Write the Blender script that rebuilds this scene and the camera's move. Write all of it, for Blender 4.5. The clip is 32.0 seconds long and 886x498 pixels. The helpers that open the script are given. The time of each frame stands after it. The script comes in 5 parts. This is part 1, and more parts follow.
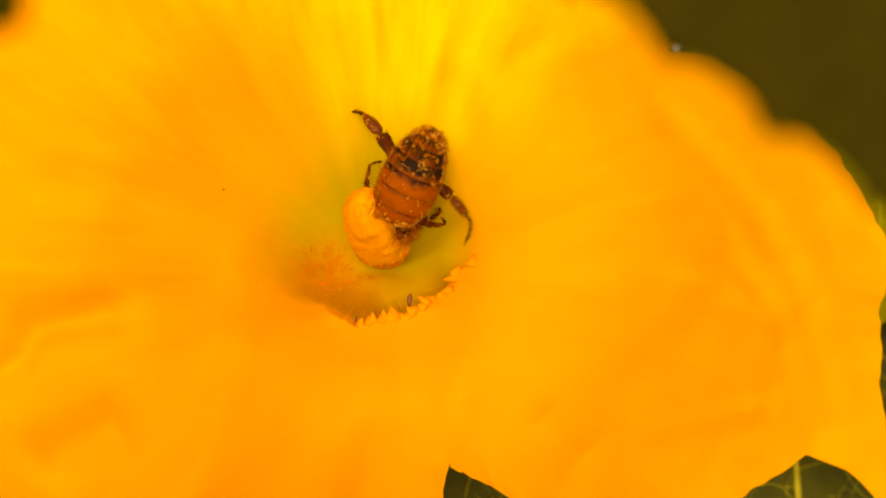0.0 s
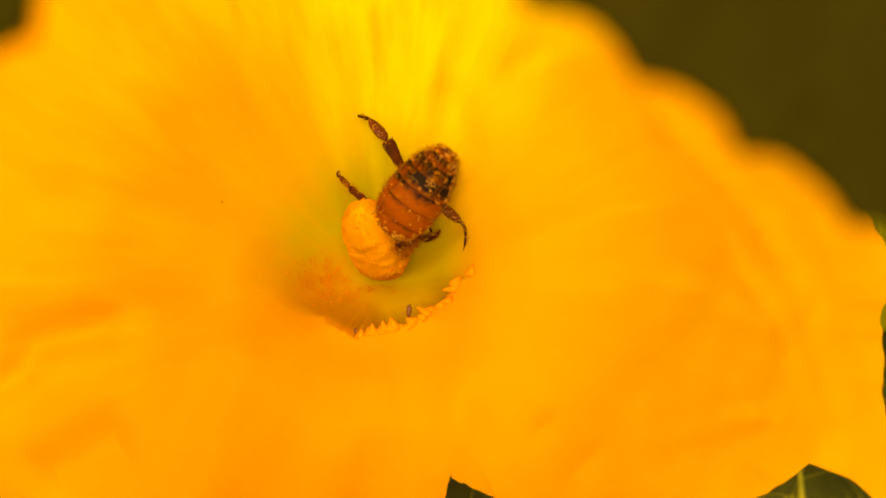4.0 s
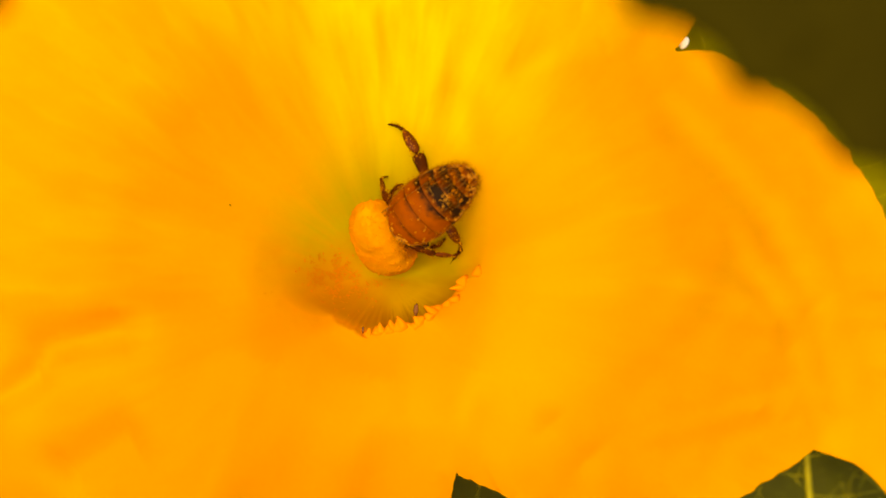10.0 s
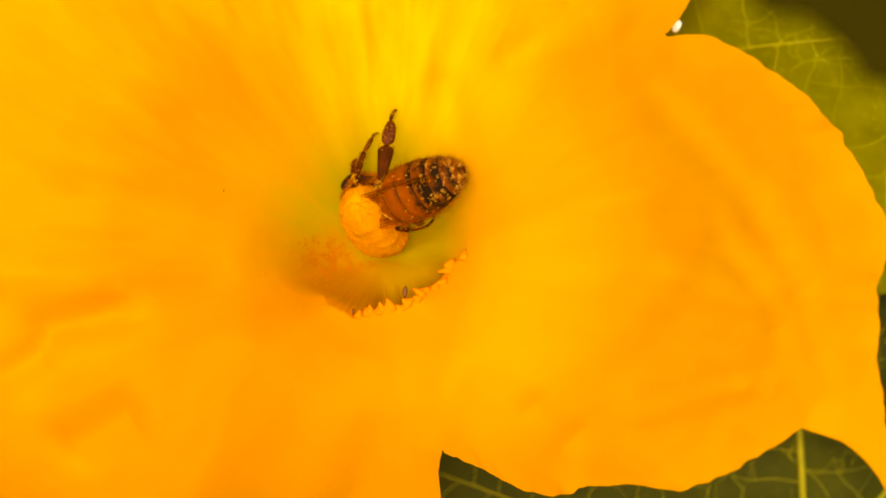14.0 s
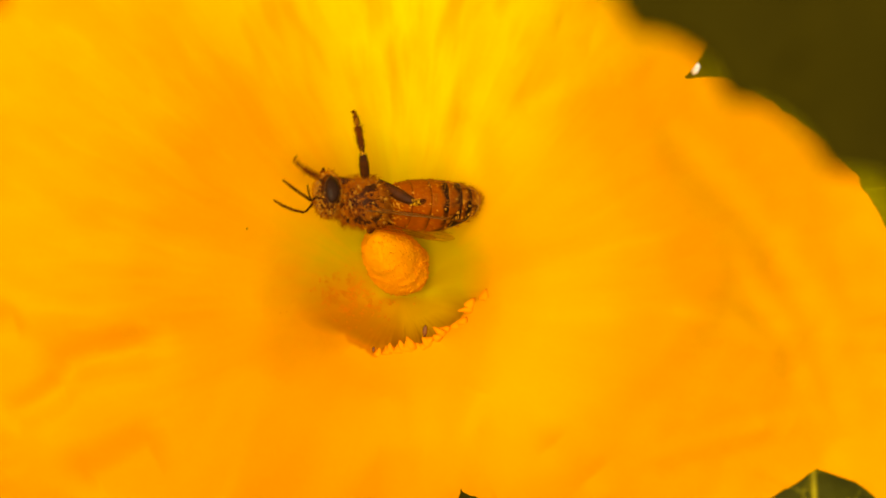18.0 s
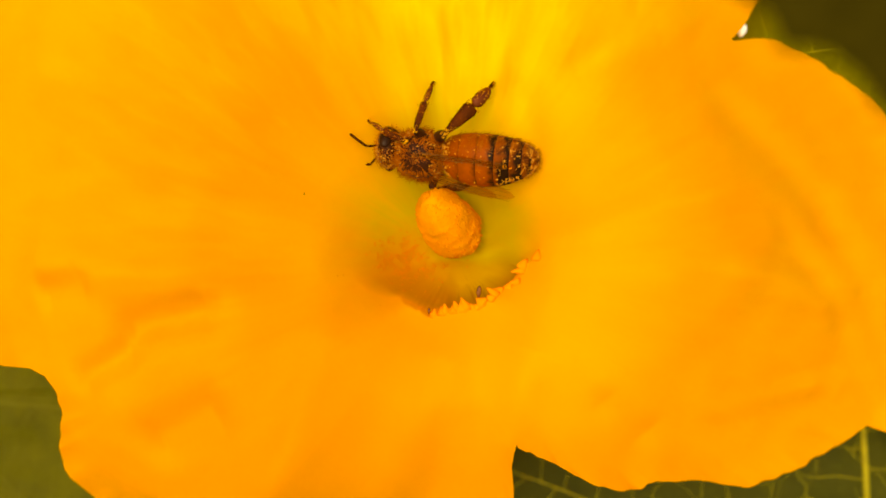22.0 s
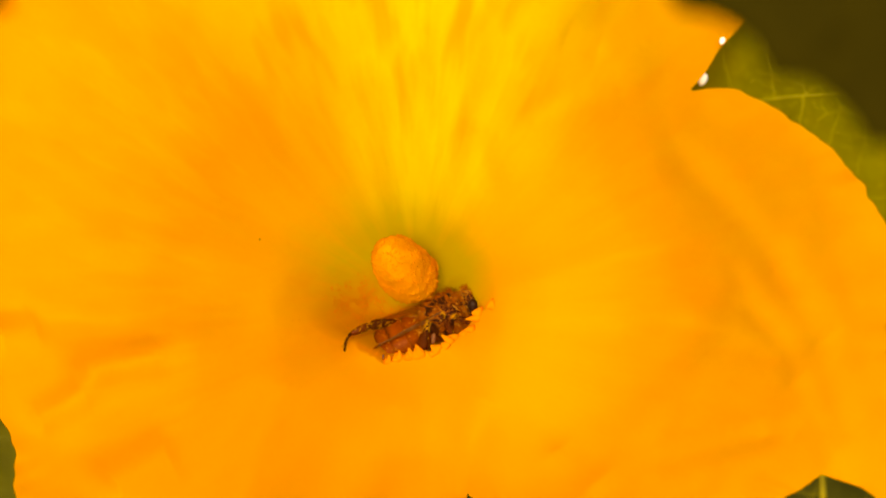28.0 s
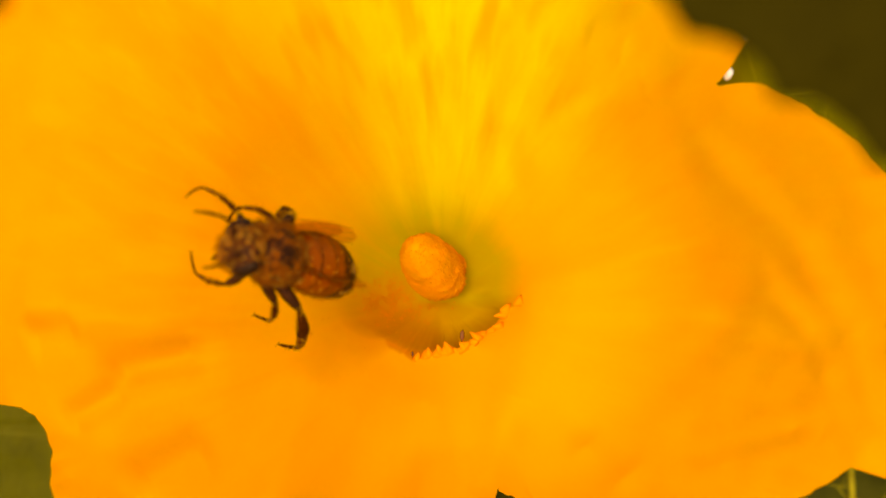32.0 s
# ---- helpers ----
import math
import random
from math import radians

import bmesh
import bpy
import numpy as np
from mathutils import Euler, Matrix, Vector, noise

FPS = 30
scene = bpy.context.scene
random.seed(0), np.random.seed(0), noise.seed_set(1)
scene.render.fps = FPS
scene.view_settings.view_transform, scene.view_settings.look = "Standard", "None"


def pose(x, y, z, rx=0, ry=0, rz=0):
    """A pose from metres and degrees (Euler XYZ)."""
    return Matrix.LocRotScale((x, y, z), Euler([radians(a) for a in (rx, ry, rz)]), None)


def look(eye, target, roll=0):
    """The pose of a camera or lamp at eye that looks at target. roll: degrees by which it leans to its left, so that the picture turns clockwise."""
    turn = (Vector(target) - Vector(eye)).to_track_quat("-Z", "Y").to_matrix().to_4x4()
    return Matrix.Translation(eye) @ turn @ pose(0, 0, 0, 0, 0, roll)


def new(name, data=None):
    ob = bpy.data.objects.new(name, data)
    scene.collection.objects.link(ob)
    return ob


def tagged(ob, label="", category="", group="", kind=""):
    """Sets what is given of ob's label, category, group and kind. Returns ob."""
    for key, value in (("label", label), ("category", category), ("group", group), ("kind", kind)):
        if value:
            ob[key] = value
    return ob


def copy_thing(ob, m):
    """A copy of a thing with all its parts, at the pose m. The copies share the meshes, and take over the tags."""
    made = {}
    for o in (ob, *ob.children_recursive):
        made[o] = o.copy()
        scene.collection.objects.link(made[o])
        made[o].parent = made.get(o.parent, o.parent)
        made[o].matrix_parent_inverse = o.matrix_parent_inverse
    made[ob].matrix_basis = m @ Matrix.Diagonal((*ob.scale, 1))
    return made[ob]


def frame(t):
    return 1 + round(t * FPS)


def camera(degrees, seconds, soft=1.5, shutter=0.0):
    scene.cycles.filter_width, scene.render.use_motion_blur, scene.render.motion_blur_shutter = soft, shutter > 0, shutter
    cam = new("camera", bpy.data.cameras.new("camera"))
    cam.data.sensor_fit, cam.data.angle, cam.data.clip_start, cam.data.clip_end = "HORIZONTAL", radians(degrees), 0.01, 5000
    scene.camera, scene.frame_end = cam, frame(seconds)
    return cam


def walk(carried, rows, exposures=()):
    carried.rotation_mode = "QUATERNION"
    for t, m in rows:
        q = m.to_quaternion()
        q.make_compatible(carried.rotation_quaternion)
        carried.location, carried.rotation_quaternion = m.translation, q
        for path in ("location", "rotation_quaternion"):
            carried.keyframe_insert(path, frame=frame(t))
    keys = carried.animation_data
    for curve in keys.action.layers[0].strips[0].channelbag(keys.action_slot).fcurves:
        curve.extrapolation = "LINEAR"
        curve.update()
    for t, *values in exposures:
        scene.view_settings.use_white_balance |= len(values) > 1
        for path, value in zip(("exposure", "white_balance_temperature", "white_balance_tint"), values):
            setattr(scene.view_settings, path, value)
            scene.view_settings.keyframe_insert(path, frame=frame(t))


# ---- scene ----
# Everything near the flower is laid out in its own axes, in millimetres: x across, y up the corolla, w out of its mouth.
MM = 0.001
TILT = radians(50)
FLOWER = Matrix(((1, 0, 0, 0), (0, math.sin(TILT), -math.cos(TILT), 0), (0, math.cos(TILT), math.sin(TILT), 0.34), (0, 0, 0, 1)))


def spin(axis, degrees):
    return Matrix.Rotation(radians(degrees), 4, axis)


def eye_pose(x, y, w, a, b, c):
    return FLOWER @ Matrix.Translation((x * MM, y * MM, w * MM)) @ spin("X", a) @ spin("Y", b) @ spin("Z", c)


# ---- camera ----
cam = camera(40, 32.0, soft=1.6, shutter=0.4)
cam.data.dof.use_dof = True
cam.data.dof.focus_distance = 0.096
cam.data.dof.aperture_fstop = 24
PATH = [
    (0, -3.547, -6.49, 88.733, 3.153, -3.431, 0.584),
    (0.5, -3.292, -6.032, 88.787, 3.264, -3.661, 0.416),
    (1, -3.085, -6.426, 88.294, 3.795, -3.989, 0.456),
    (1.5, -3.931, -6.762, 88.365, 3.985, -3.925, 0.13),
    (2, -4.21, -7.072, 88.087, 4.192, -3.872, 0.057),
    (2.5, -3.944, -7.874, 88.084, 4.797, -3.613, 0.181),
    (3, -3.539, -7.817, 87.863, 5.076, -3.395, 0.118),
    (3.5, -2.929, -7.827, 88.288, 4.819, -3.159, 0.022),
    (5.5, -3.837, -5.241, 89.54, 2.031, -3.35, 0.095),
    (6, -3.495, -4.923, 89.474, 1.786, -3.16, -0.153),
    (6.5, -3.42, -3.977, 89.961, 0.455, -2.606, -0.435),
    (7, -2.365, -3.373, 89.939, -0.084, -2.376, -0.511),
    (7.5, -2.068, -2.601, 90.274, -0.513, -2.003, -0.682),
    (8, -1.801, -2.223, 90.483, -0.256, -1.82, -0.302),
    (8.5, -1.5, -1.657, 90.764, -0.857, -1.566, -0.191),
    (9, -2.014, -1.417, 90.579, -0.218, -1.754, -0.185),
    (9.5, -1.943, -1.25, 90.151, 0.135, -1.833, -0.317),
    (10, -1.634, -1.237, 89.913, 0.37, -1.972, -0.291),
    (10.5, -1.66, -1.743, 90.003, 0.617, -1.76, -0.719),
    (11, -1.643, -0.952, 89.869, 0.238, -1.845, -0.71),
    (11.5, -1.103, -0.744, 90.4, -0.677, -1.206, -0.617),
    (12, -0.337, 0.095, 90.696, -0.898, -1.175, -0.261),
    (12.5, 0.522, 0.421, 91.98, -1.575, -0.666, -0.447),
    (13, 1.237, 1.595, 92.457, -2.133, -0.954, -0.448),
    (13.5, 1.918, 1.148, 92.41, -1.883, -0.371, -0.482),
    (15.5, 4.038, 1.829, 93.317, -1.725, 0.735, 1.074),
    (16, 3.511, 4.956, 94.613, -2.004, 0.076, 0.065),
    (16.5, 4.249, 4.747, 94.042, -1.203, 0.062, -0.24),
    (17, 3.007, 2.508, 93.144, -0.07, -0.136, -0.53),
    (17.5, 1.505, 2.504, 93.267, -0.597, -0.649, 0.49),
    (18, 1.146, 2.686, 93.116, -0.848, 0.162, 0.519),
    (18.5, 1.401, 2.611, 93.497, -0.932, 0.817, 0.326),
    (19, 0.743, 1.86, 93.824, -0.4, 0.763, -0.001),
    (19.5, 0.532, 1.827, 93.89, -0.886, 1.441, 0.011),
    (20, 0.619, 0.899, 93.89, -0.402, 1.572, -0.425),
    (20.5, 0.49, 0.952, 94.078, -1.231, 1.802, -0.418),
    (21, 0.26, 0.667, 94.517, -1.127, 1.782, -0.258),
    (21.5, -0.25, 0.863, 95.412, -1.456, 2.106, -0.157),
    (22, 0.151, 1.102, 95.239, -1.676, 2.06, -0.24),
    (22.5, -0.074, 1.131, 95.864, -2.032, 2.251, -0.195),
    (23, 0.373, 1.354, 95.337, -1.507, 1.982, -0.413),
    (23.5, 0.326, 1.21, 95.396, -1.808, 1.975, -0.387),
    (24, 0.761, 1.597, 95.485, -0.938, 1.682, -0.225),
    (24.5, 0.382, 2.007, 94.891, -0.967, 1.315, 0.041),
    (25, 1.32, 2.035, 94.799, -1.048, 1.447, -0.012),
    (25.5, 1.616, 2.516, 94.469, -1.143, 1.427, 0.197),
    (27.5, 2.885, 3.979, 95.134, -0.775, 1.343, 0.548),
    (28, 3.33, 4.158, 95.385, -1.213, 1.801, 0.582),
    (28.5, 2.481, 4.847, 95.008, -1.34, 1.293, 0.765),
    (29, 2.487, 5.726, 94.64, -1.541, 1.027, 0.83),
    (29.5, 3.508, 5.101, 94.612, -1.241, 1.152, 0.88),
    (30, 4.327, 5.341, 94.964, -1.707, 1.756, 0.628),
    (30.5, 3.775, 4.484, 95.151, -1.653, 2.575, 0.504),
    (31, 3.509, 4.529, 95.046, -1.723, 2.769, 0.451),
    (31.5, 3.611, 4.634, 95.54, -1.576, 3.086, 0.251),
    (32, 3.133, 4.699, 96.167, -1.626, 2.978, 0.05),
]
walk(cam, [(t, eye_pose(*p)) for t, *p in PATH], exposures=[(t, e, 12000, tint) for t, e, tint in ((0, 1.42, 10), (6, 1.4, 6), (13, 1.37, 2), (20, 1.32, 2), (25, 1.29, 0), (28, 1.25, 6), (32, 1.23, 8))])

# ---- light ----
world = bpy.data.worlds.new("sky")
scene.world = world
world.use_nodes = True
sky = world.node_tree.nodes.new("ShaderNodeTexSky")
sky.sky_type, sky.sun_disc = "NISHITA", False
sky.sun_elevation, sky.sun_rotation = radians(58), radians(195)
world.node_tree.links.new(sky.outputs[0], world.node_tree.nodes["Background"].inputs[0])
world.node_tree.nodes["Background"].inputs[1].default_value = 0.13
sun_data = bpy.data.lights.new("sun", "SUN")
sun_data.energy, sun_data.angle, sun_data.color = 2.0, radians(35), (1.0, 0.93, 0.8)
sun = new("sun", sun_data)
SUN_DIR = Vector((math.sin(radians(195)) * math.cos(radians(58)), math.cos(radians(195)) * math.cos(radians(58)), math.sin(radians(58))))
sun.matrix_world = look(SUN_DIR * 3, (0, 0, 0))


# ---- materials ----
class Nodes:
    """A short way to wire a material."""

    def __init__(self, name, rough=0.6, spec=0.3):
        self.mat = bpy.data.materials.new(name)
        self.mat.use_nodes = True
        self.tree = self.mat.node_tree
        self.bsdf = self.tree.nodes["Principled BSDF"]
        self.bsdf.inputs["Roughness"].default_value = rough
        self.bsdf.inputs["Specular IOR Level"].default_value = spec

    def put(self, socket, value):
        if isinstance(value, bpy.types.NodeSocket):
            self.tree.links.new(value, socket)
        else:
            socket.default_value = value

    def node(self, kind, out=0, settings=(), **inputs):
        n = self.tree.nodes.new("ShaderNode" + kind)
        for key, value in settings:
            setattr(n, key, value)
        for key, value in inputs.items():
            self.put(n.inputs[int(key[1:])] if key[0] == "i" and key[1:].isdigit() else n.inputs[key.replace("_", " ")], value)
        return n.outputs[out]

    def math(self, op, a, b=0.0, c=0.0):
        return self.node("Math", settings=(("operation", op),), i0=a, i1=b, i2=c)

    def coords(self):
        return self.node("TexCoord", out=3)

    def noise(self, scale, detail=4.0, vector=None, rough=0.55):
        return self.node("TexNoise", Vector=vector if vector is not None else self.coords(), Scale=scale, Detail=detail, Roughness=rough)

    def ramp(self, fac, *stops):
        n = self.tree.nodes.new("ShaderNodeValToRGB")
        self.put(n.inputs[0], fac)
        while len(n.color_ramp.elements) < len(stops):
            n.color_ramp.elements.new(0.5)
        for e, (at, col) in zip(n.color_ramp.elements, stops):
            e.position, e.color = at, (*col, 1) if len(col) == 3 else col
        return n.outputs[0]

    def mix(self, fac, a, b, mode="MIX"):
        n = self.tree.nodes.new("ShaderNodeMix")
        n.data_type, n.blend_type = "RGBA", mode
        self.put(n.inputs[0], fac)
        for s, v in ((n.inputs[6], a), (n.inputs[7], b)):
            self.put(s, (*v, 1) if isinstance(v, tuple) else v)
        return n.outputs[2]

    def fit(self, value, a, b, c=0.0, d=1.0):
        return self.node("MapRange", i0=value, i1=a, i2=b, i3=c, i4=d)

    def colour(self, c):
        self.put(self.bsdf.inputs["Base Color"], (*c, 1) if isinstance(c, tuple) else c)

    def bump(self, height, strength=0.4, distance=0.0002):
        self.put(self.bsdf.inputs["Normal"], self.node("Bump", Strength=strength, Distance=distance, Height=height))

    def thin(self, amount, colour):
        """Lets light through, as a leaf or petal does."""
        t = self.node("BsdfTranslucent", Color=(*colour, 1) if isinstance(colour, tuple) else colour)
        m = self.tree.nodes.new("ShaderNodeMixShader")
        m.inputs[0].default_value = amount
        self.tree.links.new(self.bsdf.outputs[0], m.inputs[1])
        self.tree.links.new(t, m.inputs[2])
        self.tree.links.new(m.outputs[0], self.tree.nodes["Material Output"].inputs[0])


CX, CY = -2.58, -3.0      # middle of the throat
POLLEN_AT = (-8.09, -2.41)


def petal_material():
    n = Nodes("petal_skin", 0.7, 0.05)
    co = n.coords()
    sep = n.tree.nodes.new("ShaderNodeSeparateXYZ")
    n.put(sep.inputs[0], co)
    x = n.math("SUBTRACT", sep.outputs[0], CX * MM)
    y = n.math("SUBTRACT", sep.outputs[1], CY * MM)
    r = n.math("SQRT", n.math("ADD", n.math("MULTIPLY", x, x), n.math("MULTIPLY", y, y)))
    ux, uy = n.math("DIVIDE", x, r), n.math("DIVIDE", y, r)
    ray = n.node("CombineXYZ", i0=ux, i1=uy, i2=n.math("MULTIPLY", r, 14.0))
    streak = n.noise(5.0, 3.0, ray)
    fine = n.noise(16.0, 4.0, ray)
    blot = n.noise(75.0, 3.0, co)
    blot2 = n.noise(210.0, 4.0, co)
    # yellow towards the throat's upper side, lemon pigment plus sunlit glow as colour; deep orange to the rims
    up = n.fit(uy, -0.3, 0.95)
    upx = n.fit(n.math("ABSOLUTE", n.math("ADD", ux, -0.08)), 0.14, 0.7, 1.0, 0.0)
    high = n.math("MULTIPLY", n.math("MULTIPLY", up, upx), n.math("MULTIPLY", n.fit(streak, 0.35, 0.6, 0.35, 1.15), n.fit(r, 0.003, 0.009)))
    base = n.mix(high, (0.95, 0.352, 0.002), (0.95, 0.72, 0.003))
    base = n.mix(n.math("MULTIPLY", n.fit(streak, 0.42, 0.75, 0.0, 0.55), n.fit(r, 0.007, 0.018)), base, (0.95, 0.277, 0.004))
    base = n.mix(n.fit(blot, 0.46, 0.7, 0.0, 0.22), base, (0.93, 0.28, 0.004))
    base = n.mix(n.math("MULTIPLY", n.fit(fine, 0.48, 0.75, 0.0, 0.4), n.math("MULTIPLY", n.math("MULTIPLY", n.fit(ux, 0.15, 0.6, 1.0, 0.3), n.fit(uy, -0.2, 0.5, 0.4, 1.0)), n.fit(r, 0.008, 0.020))), base, (0.96, 0.42, 0.006))
    base = n.mix(n.fit(blot2, 0.6, 0.85, 0.0, 0.3), base, (0.85, 0.30, 0.01))
    # fine veins that run out along the petals
    vein = n.noise(11.0, 1.5, ray)
    calm = n.fit(ux, 0.15, 0.6, 1.0, 0.35)
    base = n.mix(n.math("MULTIPLY", n.fit(vein, 0.48, 0.66, 0.0, 0.5), n.math("MULTIPLY", calm, n.fit(r, 0.008, 0.022))), base, (0.94, 0.28, 0.003))
    base = n.mix(n.math("MULTIPLY", n.fit(r, 0.007, 0.019, 0.5, 0.0), n.fit(uy, -0.7, 0.2, 0.3, 1.0)), base, (0.95, 0.425, 0.003))
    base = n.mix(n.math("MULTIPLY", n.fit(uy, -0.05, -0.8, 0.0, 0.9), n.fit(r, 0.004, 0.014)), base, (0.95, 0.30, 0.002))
    # a deeper orange far out on the side petal, toning down its lit crest by colour
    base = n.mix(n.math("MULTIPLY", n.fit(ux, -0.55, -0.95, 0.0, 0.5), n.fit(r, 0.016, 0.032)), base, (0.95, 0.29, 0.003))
    # the foot of the tube is greenish
    green = n.math("MULTIPLY", n.fit(n.math("ADD", n.math("MULTIPLY", r, n.fit(uy, 0.0, 1.0, 1.0, 0.82)), n.fit(streak, 0.3, 0.7, -0.002, 0.002)), 0.0055, 0.0128, 1.0, 0.0), 0.85)
    side = n.fit(uy, -0.25, 0.15)
    low = n.math("ADD", n.math("MULTIPLY", n.fit(sep.outputs[2], -0.0072, -0.0018, 1.0, 0.0), side), n.math("MULTIPLY", n.fit(sep.outputs[2], -0.0066, -0.0050, 1.0, 0.0), n.math("SUBTRACT", 1.0, side)))
    base = n.mix(n.math("MULTIPLY", green, low), base, n.mix(side, (0.50, 0.285, 0.006), (0.55, 0.41, 0.008)))
    # an orange stain where pollen has fallen
    sx = n.math("SUBTRACT", sep.outputs[0], POLLEN_AT[0] * MM)
    sy = n.math("SUBTRACT", sep.outputs[1], POLLEN_AT[1] * MM)
    spot = n.math("SQRT", n.math("ADD", n.math("MULTIPLY", sx, sx), n.math("MULTIPLY", n.math("MULTIPLY", sy, sy), 2.2)))
    stain = n.math("MULTIPLY", n.fit(n.math("ADD", spot, n.fit(blot2, 0.3, 0.7, -0.0016, 0.0016)), 0.0003, 0.0058, 1.0, 0.0), 0.62)
    base = n.mix(stain, base, (0.82, 0.235, 0.008))
    # more of it on the floor of the cup, towards the stain
    dust = n.math("MULTIPLY", n.math("MULTIPLY", low, n.fit(sep.outputs[0], -0.0005, -0.0055)), n.math("MULTIPLY", n.fit(uy, 0.25, -0.25), n.fit(blot2, 0.3, 0.6, 0.35, 0.75)))
    base = n.mix(dust, base, (0.72, 0.25, 0.008))
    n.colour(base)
    n.bump(n.math("ADD", n.math("MULTIPLY", fine, 0.6), n.math("MULTIPLY", blot2, 0.5)), n.fit(r, 0.006, 0.018, 0.08, 0.35), 0.0003)
    n.thin(0.42, base)
    return n.mat


def plain(name, a, b, scale, rough=0.6, spec=0.3, bump=0.3, depth=0.0001, thin=0.0):
    n = Nodes(name, rough, spec)
    f = n.noise(scale, 5.0)
    g = n.noise(scale * 0.17, 3.0)
    c = n.mix(n.fit(f, 0.3, 0.7), a, b)
    c = n.mix(n.fit(g, 0.4, 0.7, 0.0, 0.45), c, tuple(v * 0.6 for v in a))
    n.colour(c)
    n.bump(f, bump, depth)
    if thin:
        n.thin(thin, c)
    return n.mat


PETAL = petal_material()
ANTHER = plain("anther_pollen", (0.94, 0.35, 0.024), (0.93, 0.32, 0.02), 2600, 0.95, 0.0, 0.15, 0.00005, thin=0.3)
GRAIN = plain("fallen_pollen", (0.84, 0.28, 0.013), (0.80, 0.24, 0.011), 2500, 0.9, 0.0, thin=0.3)
FRINGE = plain("lip_hair", (0.95, 0.335, 0.003), (0.95, 0.315, 0.003), 900, 0.8, 0.02, 0.1, thin=0.42)
BROWN_BIT = plain("withered_tip", (0.25, 0.08, 0.01), (0.12, 0.03, 0.01), 2500, 0.7)
GLINT = plain("glint_bead", (0.95, 0.94, 0.88), (0.9, 0.9, 0.85), 900, 0.12, 0.8)
STALK = plain("green_stalk", (0.10, 0.13, 0.02), (0.16, 0.19, 0.04), 500, 0.6)


def leaf_material(name, a, b, thin, gloss=0.08):
    n = Nodes(name, 0.7, gloss)
    co = n.coords()
    big, mid, fine = n.noise(40, 3, co), n.noise(260, 4, co), n.noise(1400, 3, co)
    c = n.mix(n.fit(big, 0.35, 0.65), a, b)
    c = n.mix(n.fit(mid, 0.45, 0.75, 0.0, 0.5), c, tuple(v * 0.55 for v in a))
    c = n.mix(n.fit(fine, 0.55, 0.8, 0.0, 0.3), c, tuple(min(1, v * 1.7) for v in b))
    n.colour(c)
    n.bump(n.math("ADD", mid, n.math("MULTIPLY", fine, 0.4)), 0.5, 0.0004)
    n.thin(thin, c)
    return n.mat


LEAF = leaf_material("leaf_green", (0.028, 0.029, 0.002), (0.060, 0.056, 0.003), 0.3)
BRIGHT_LEAF = leaf_material("bright_leaf_green", (0.135, 0.118, 0.002), (0.19, 0.16, 0.003), 0.35)
DARK_VEIN = plain("dark_leaf_vein", (0.26, 0.21, 0.012), (0.19, 0.155, 0.009), 900, 0.6, 0.1)
DEEP_LEAF = leaf_material("deep_leaf_green", (0.056, 0.052, 0.0015), (0.086, 0.075, 0.002), 0.22)
LEAF_VEIN = plain("leaf_vein", (0.34, 0.28, 0.014), (0.27, 0.23, 0.012), 900, 0.6, 0.1)
DEEP_VEIN = plain("deep_leaf_vein", (0.11, 0.098, 0.005), (0.09, 0.08, 0.004), 900, 0.6, 0.1)
DARK_BLUR = leaf_material("dark_blur_skin", (0.023, 0.0165, 0.0012), (0.028, 0.020, 0.0014), 0.05, 0.01)
SOIL = plain("soil", (0.028, 0.020, 0.006), (0.016, 0.012, 0.004), 60, 0.95, 0.1, 0.8, 0.01)


# ---- mesh helpers ----
def mesh_of(name, bm, material, smooth=True):
    me = bpy.data.meshes.new(name)
    bm.normal_update()
    bm.to_mesh(me)
    bm.free()
    if smooth:
        me.shade_smooth()
    me.materials.append(material)
    return me


def part(name, bm, material, parent, label="", smooth=True):
    ob = new(name, mesh_of(name, bm, material, smooth))
    ob.parent = parent
    return tagged(ob, label)


def grid_mesh(rows, closed=False, cap=False):
    """A skin over rows of points, each row as long as the next."""
    bm = bmesh.new()
    vs = [[bm.verts.new(p) for p in row] for row in rows]
    n = len(vs[0])
    for a, b in zip(vs, vs[1:]):
        for j in range(n if closed else n - 1):
            k = (j + 1) % n
            try:
                bm.faces.new((a[j], a[k], b[k], b[j]))
            except ValueError:
                pass
    if cap:
        bm.faces.new(list(reversed(vs[0])))
        bm.faces.new(vs[-1])
    return bm


def tube_rows(points, radii, sides=8, flat=1.0):
    """Rings round a line of points; flat squeezes them along the second axis."""
    pts = [Vector(p) for p in points]
    rows = []
    side = None
    for i, p in enumerate(pts):
        d = (pts[min(i + 1, len(pts) - 1)] - pts[max(i - 1, 0)]).normalized()
        if side is None:
            side = d.cross(Vector((0, 0, 1)) if abs(d.z) < 0.9 else Vector((0, 1, 0))).normalized()
        side = (side - d * side.dot(d)).normalized()
        up = side.cross(d)
        rows.append([p + (side * math.cos(a) + up * math.sin(a) * flat) * radii[i] for a in (2 * math.pi * k / sides for k in range(sides))])
    return rows


def tube(points, radii, sides=8, flat=1.0):
    return grid_mesh(tube_rows(points, radii, sides, flat), closed=True, cap=True)


def add_grid(verts, faces, rows, closed=True):
    """Appends a skin to plain lists, for meshes of many small pieces."""
    start, n = len(verts), len(rows[0])
    for row in rows:
        verts.extend(tuple(p) for p in row)
    for i in range(len(rows) - 1):
        for j in range(n if closed else n - 1):
            k = (j + 1) % n
            faces.append((start + i * n + j, start + i * n + k, start + (i + 1) * n + k, start + (i + 1) * n + j))


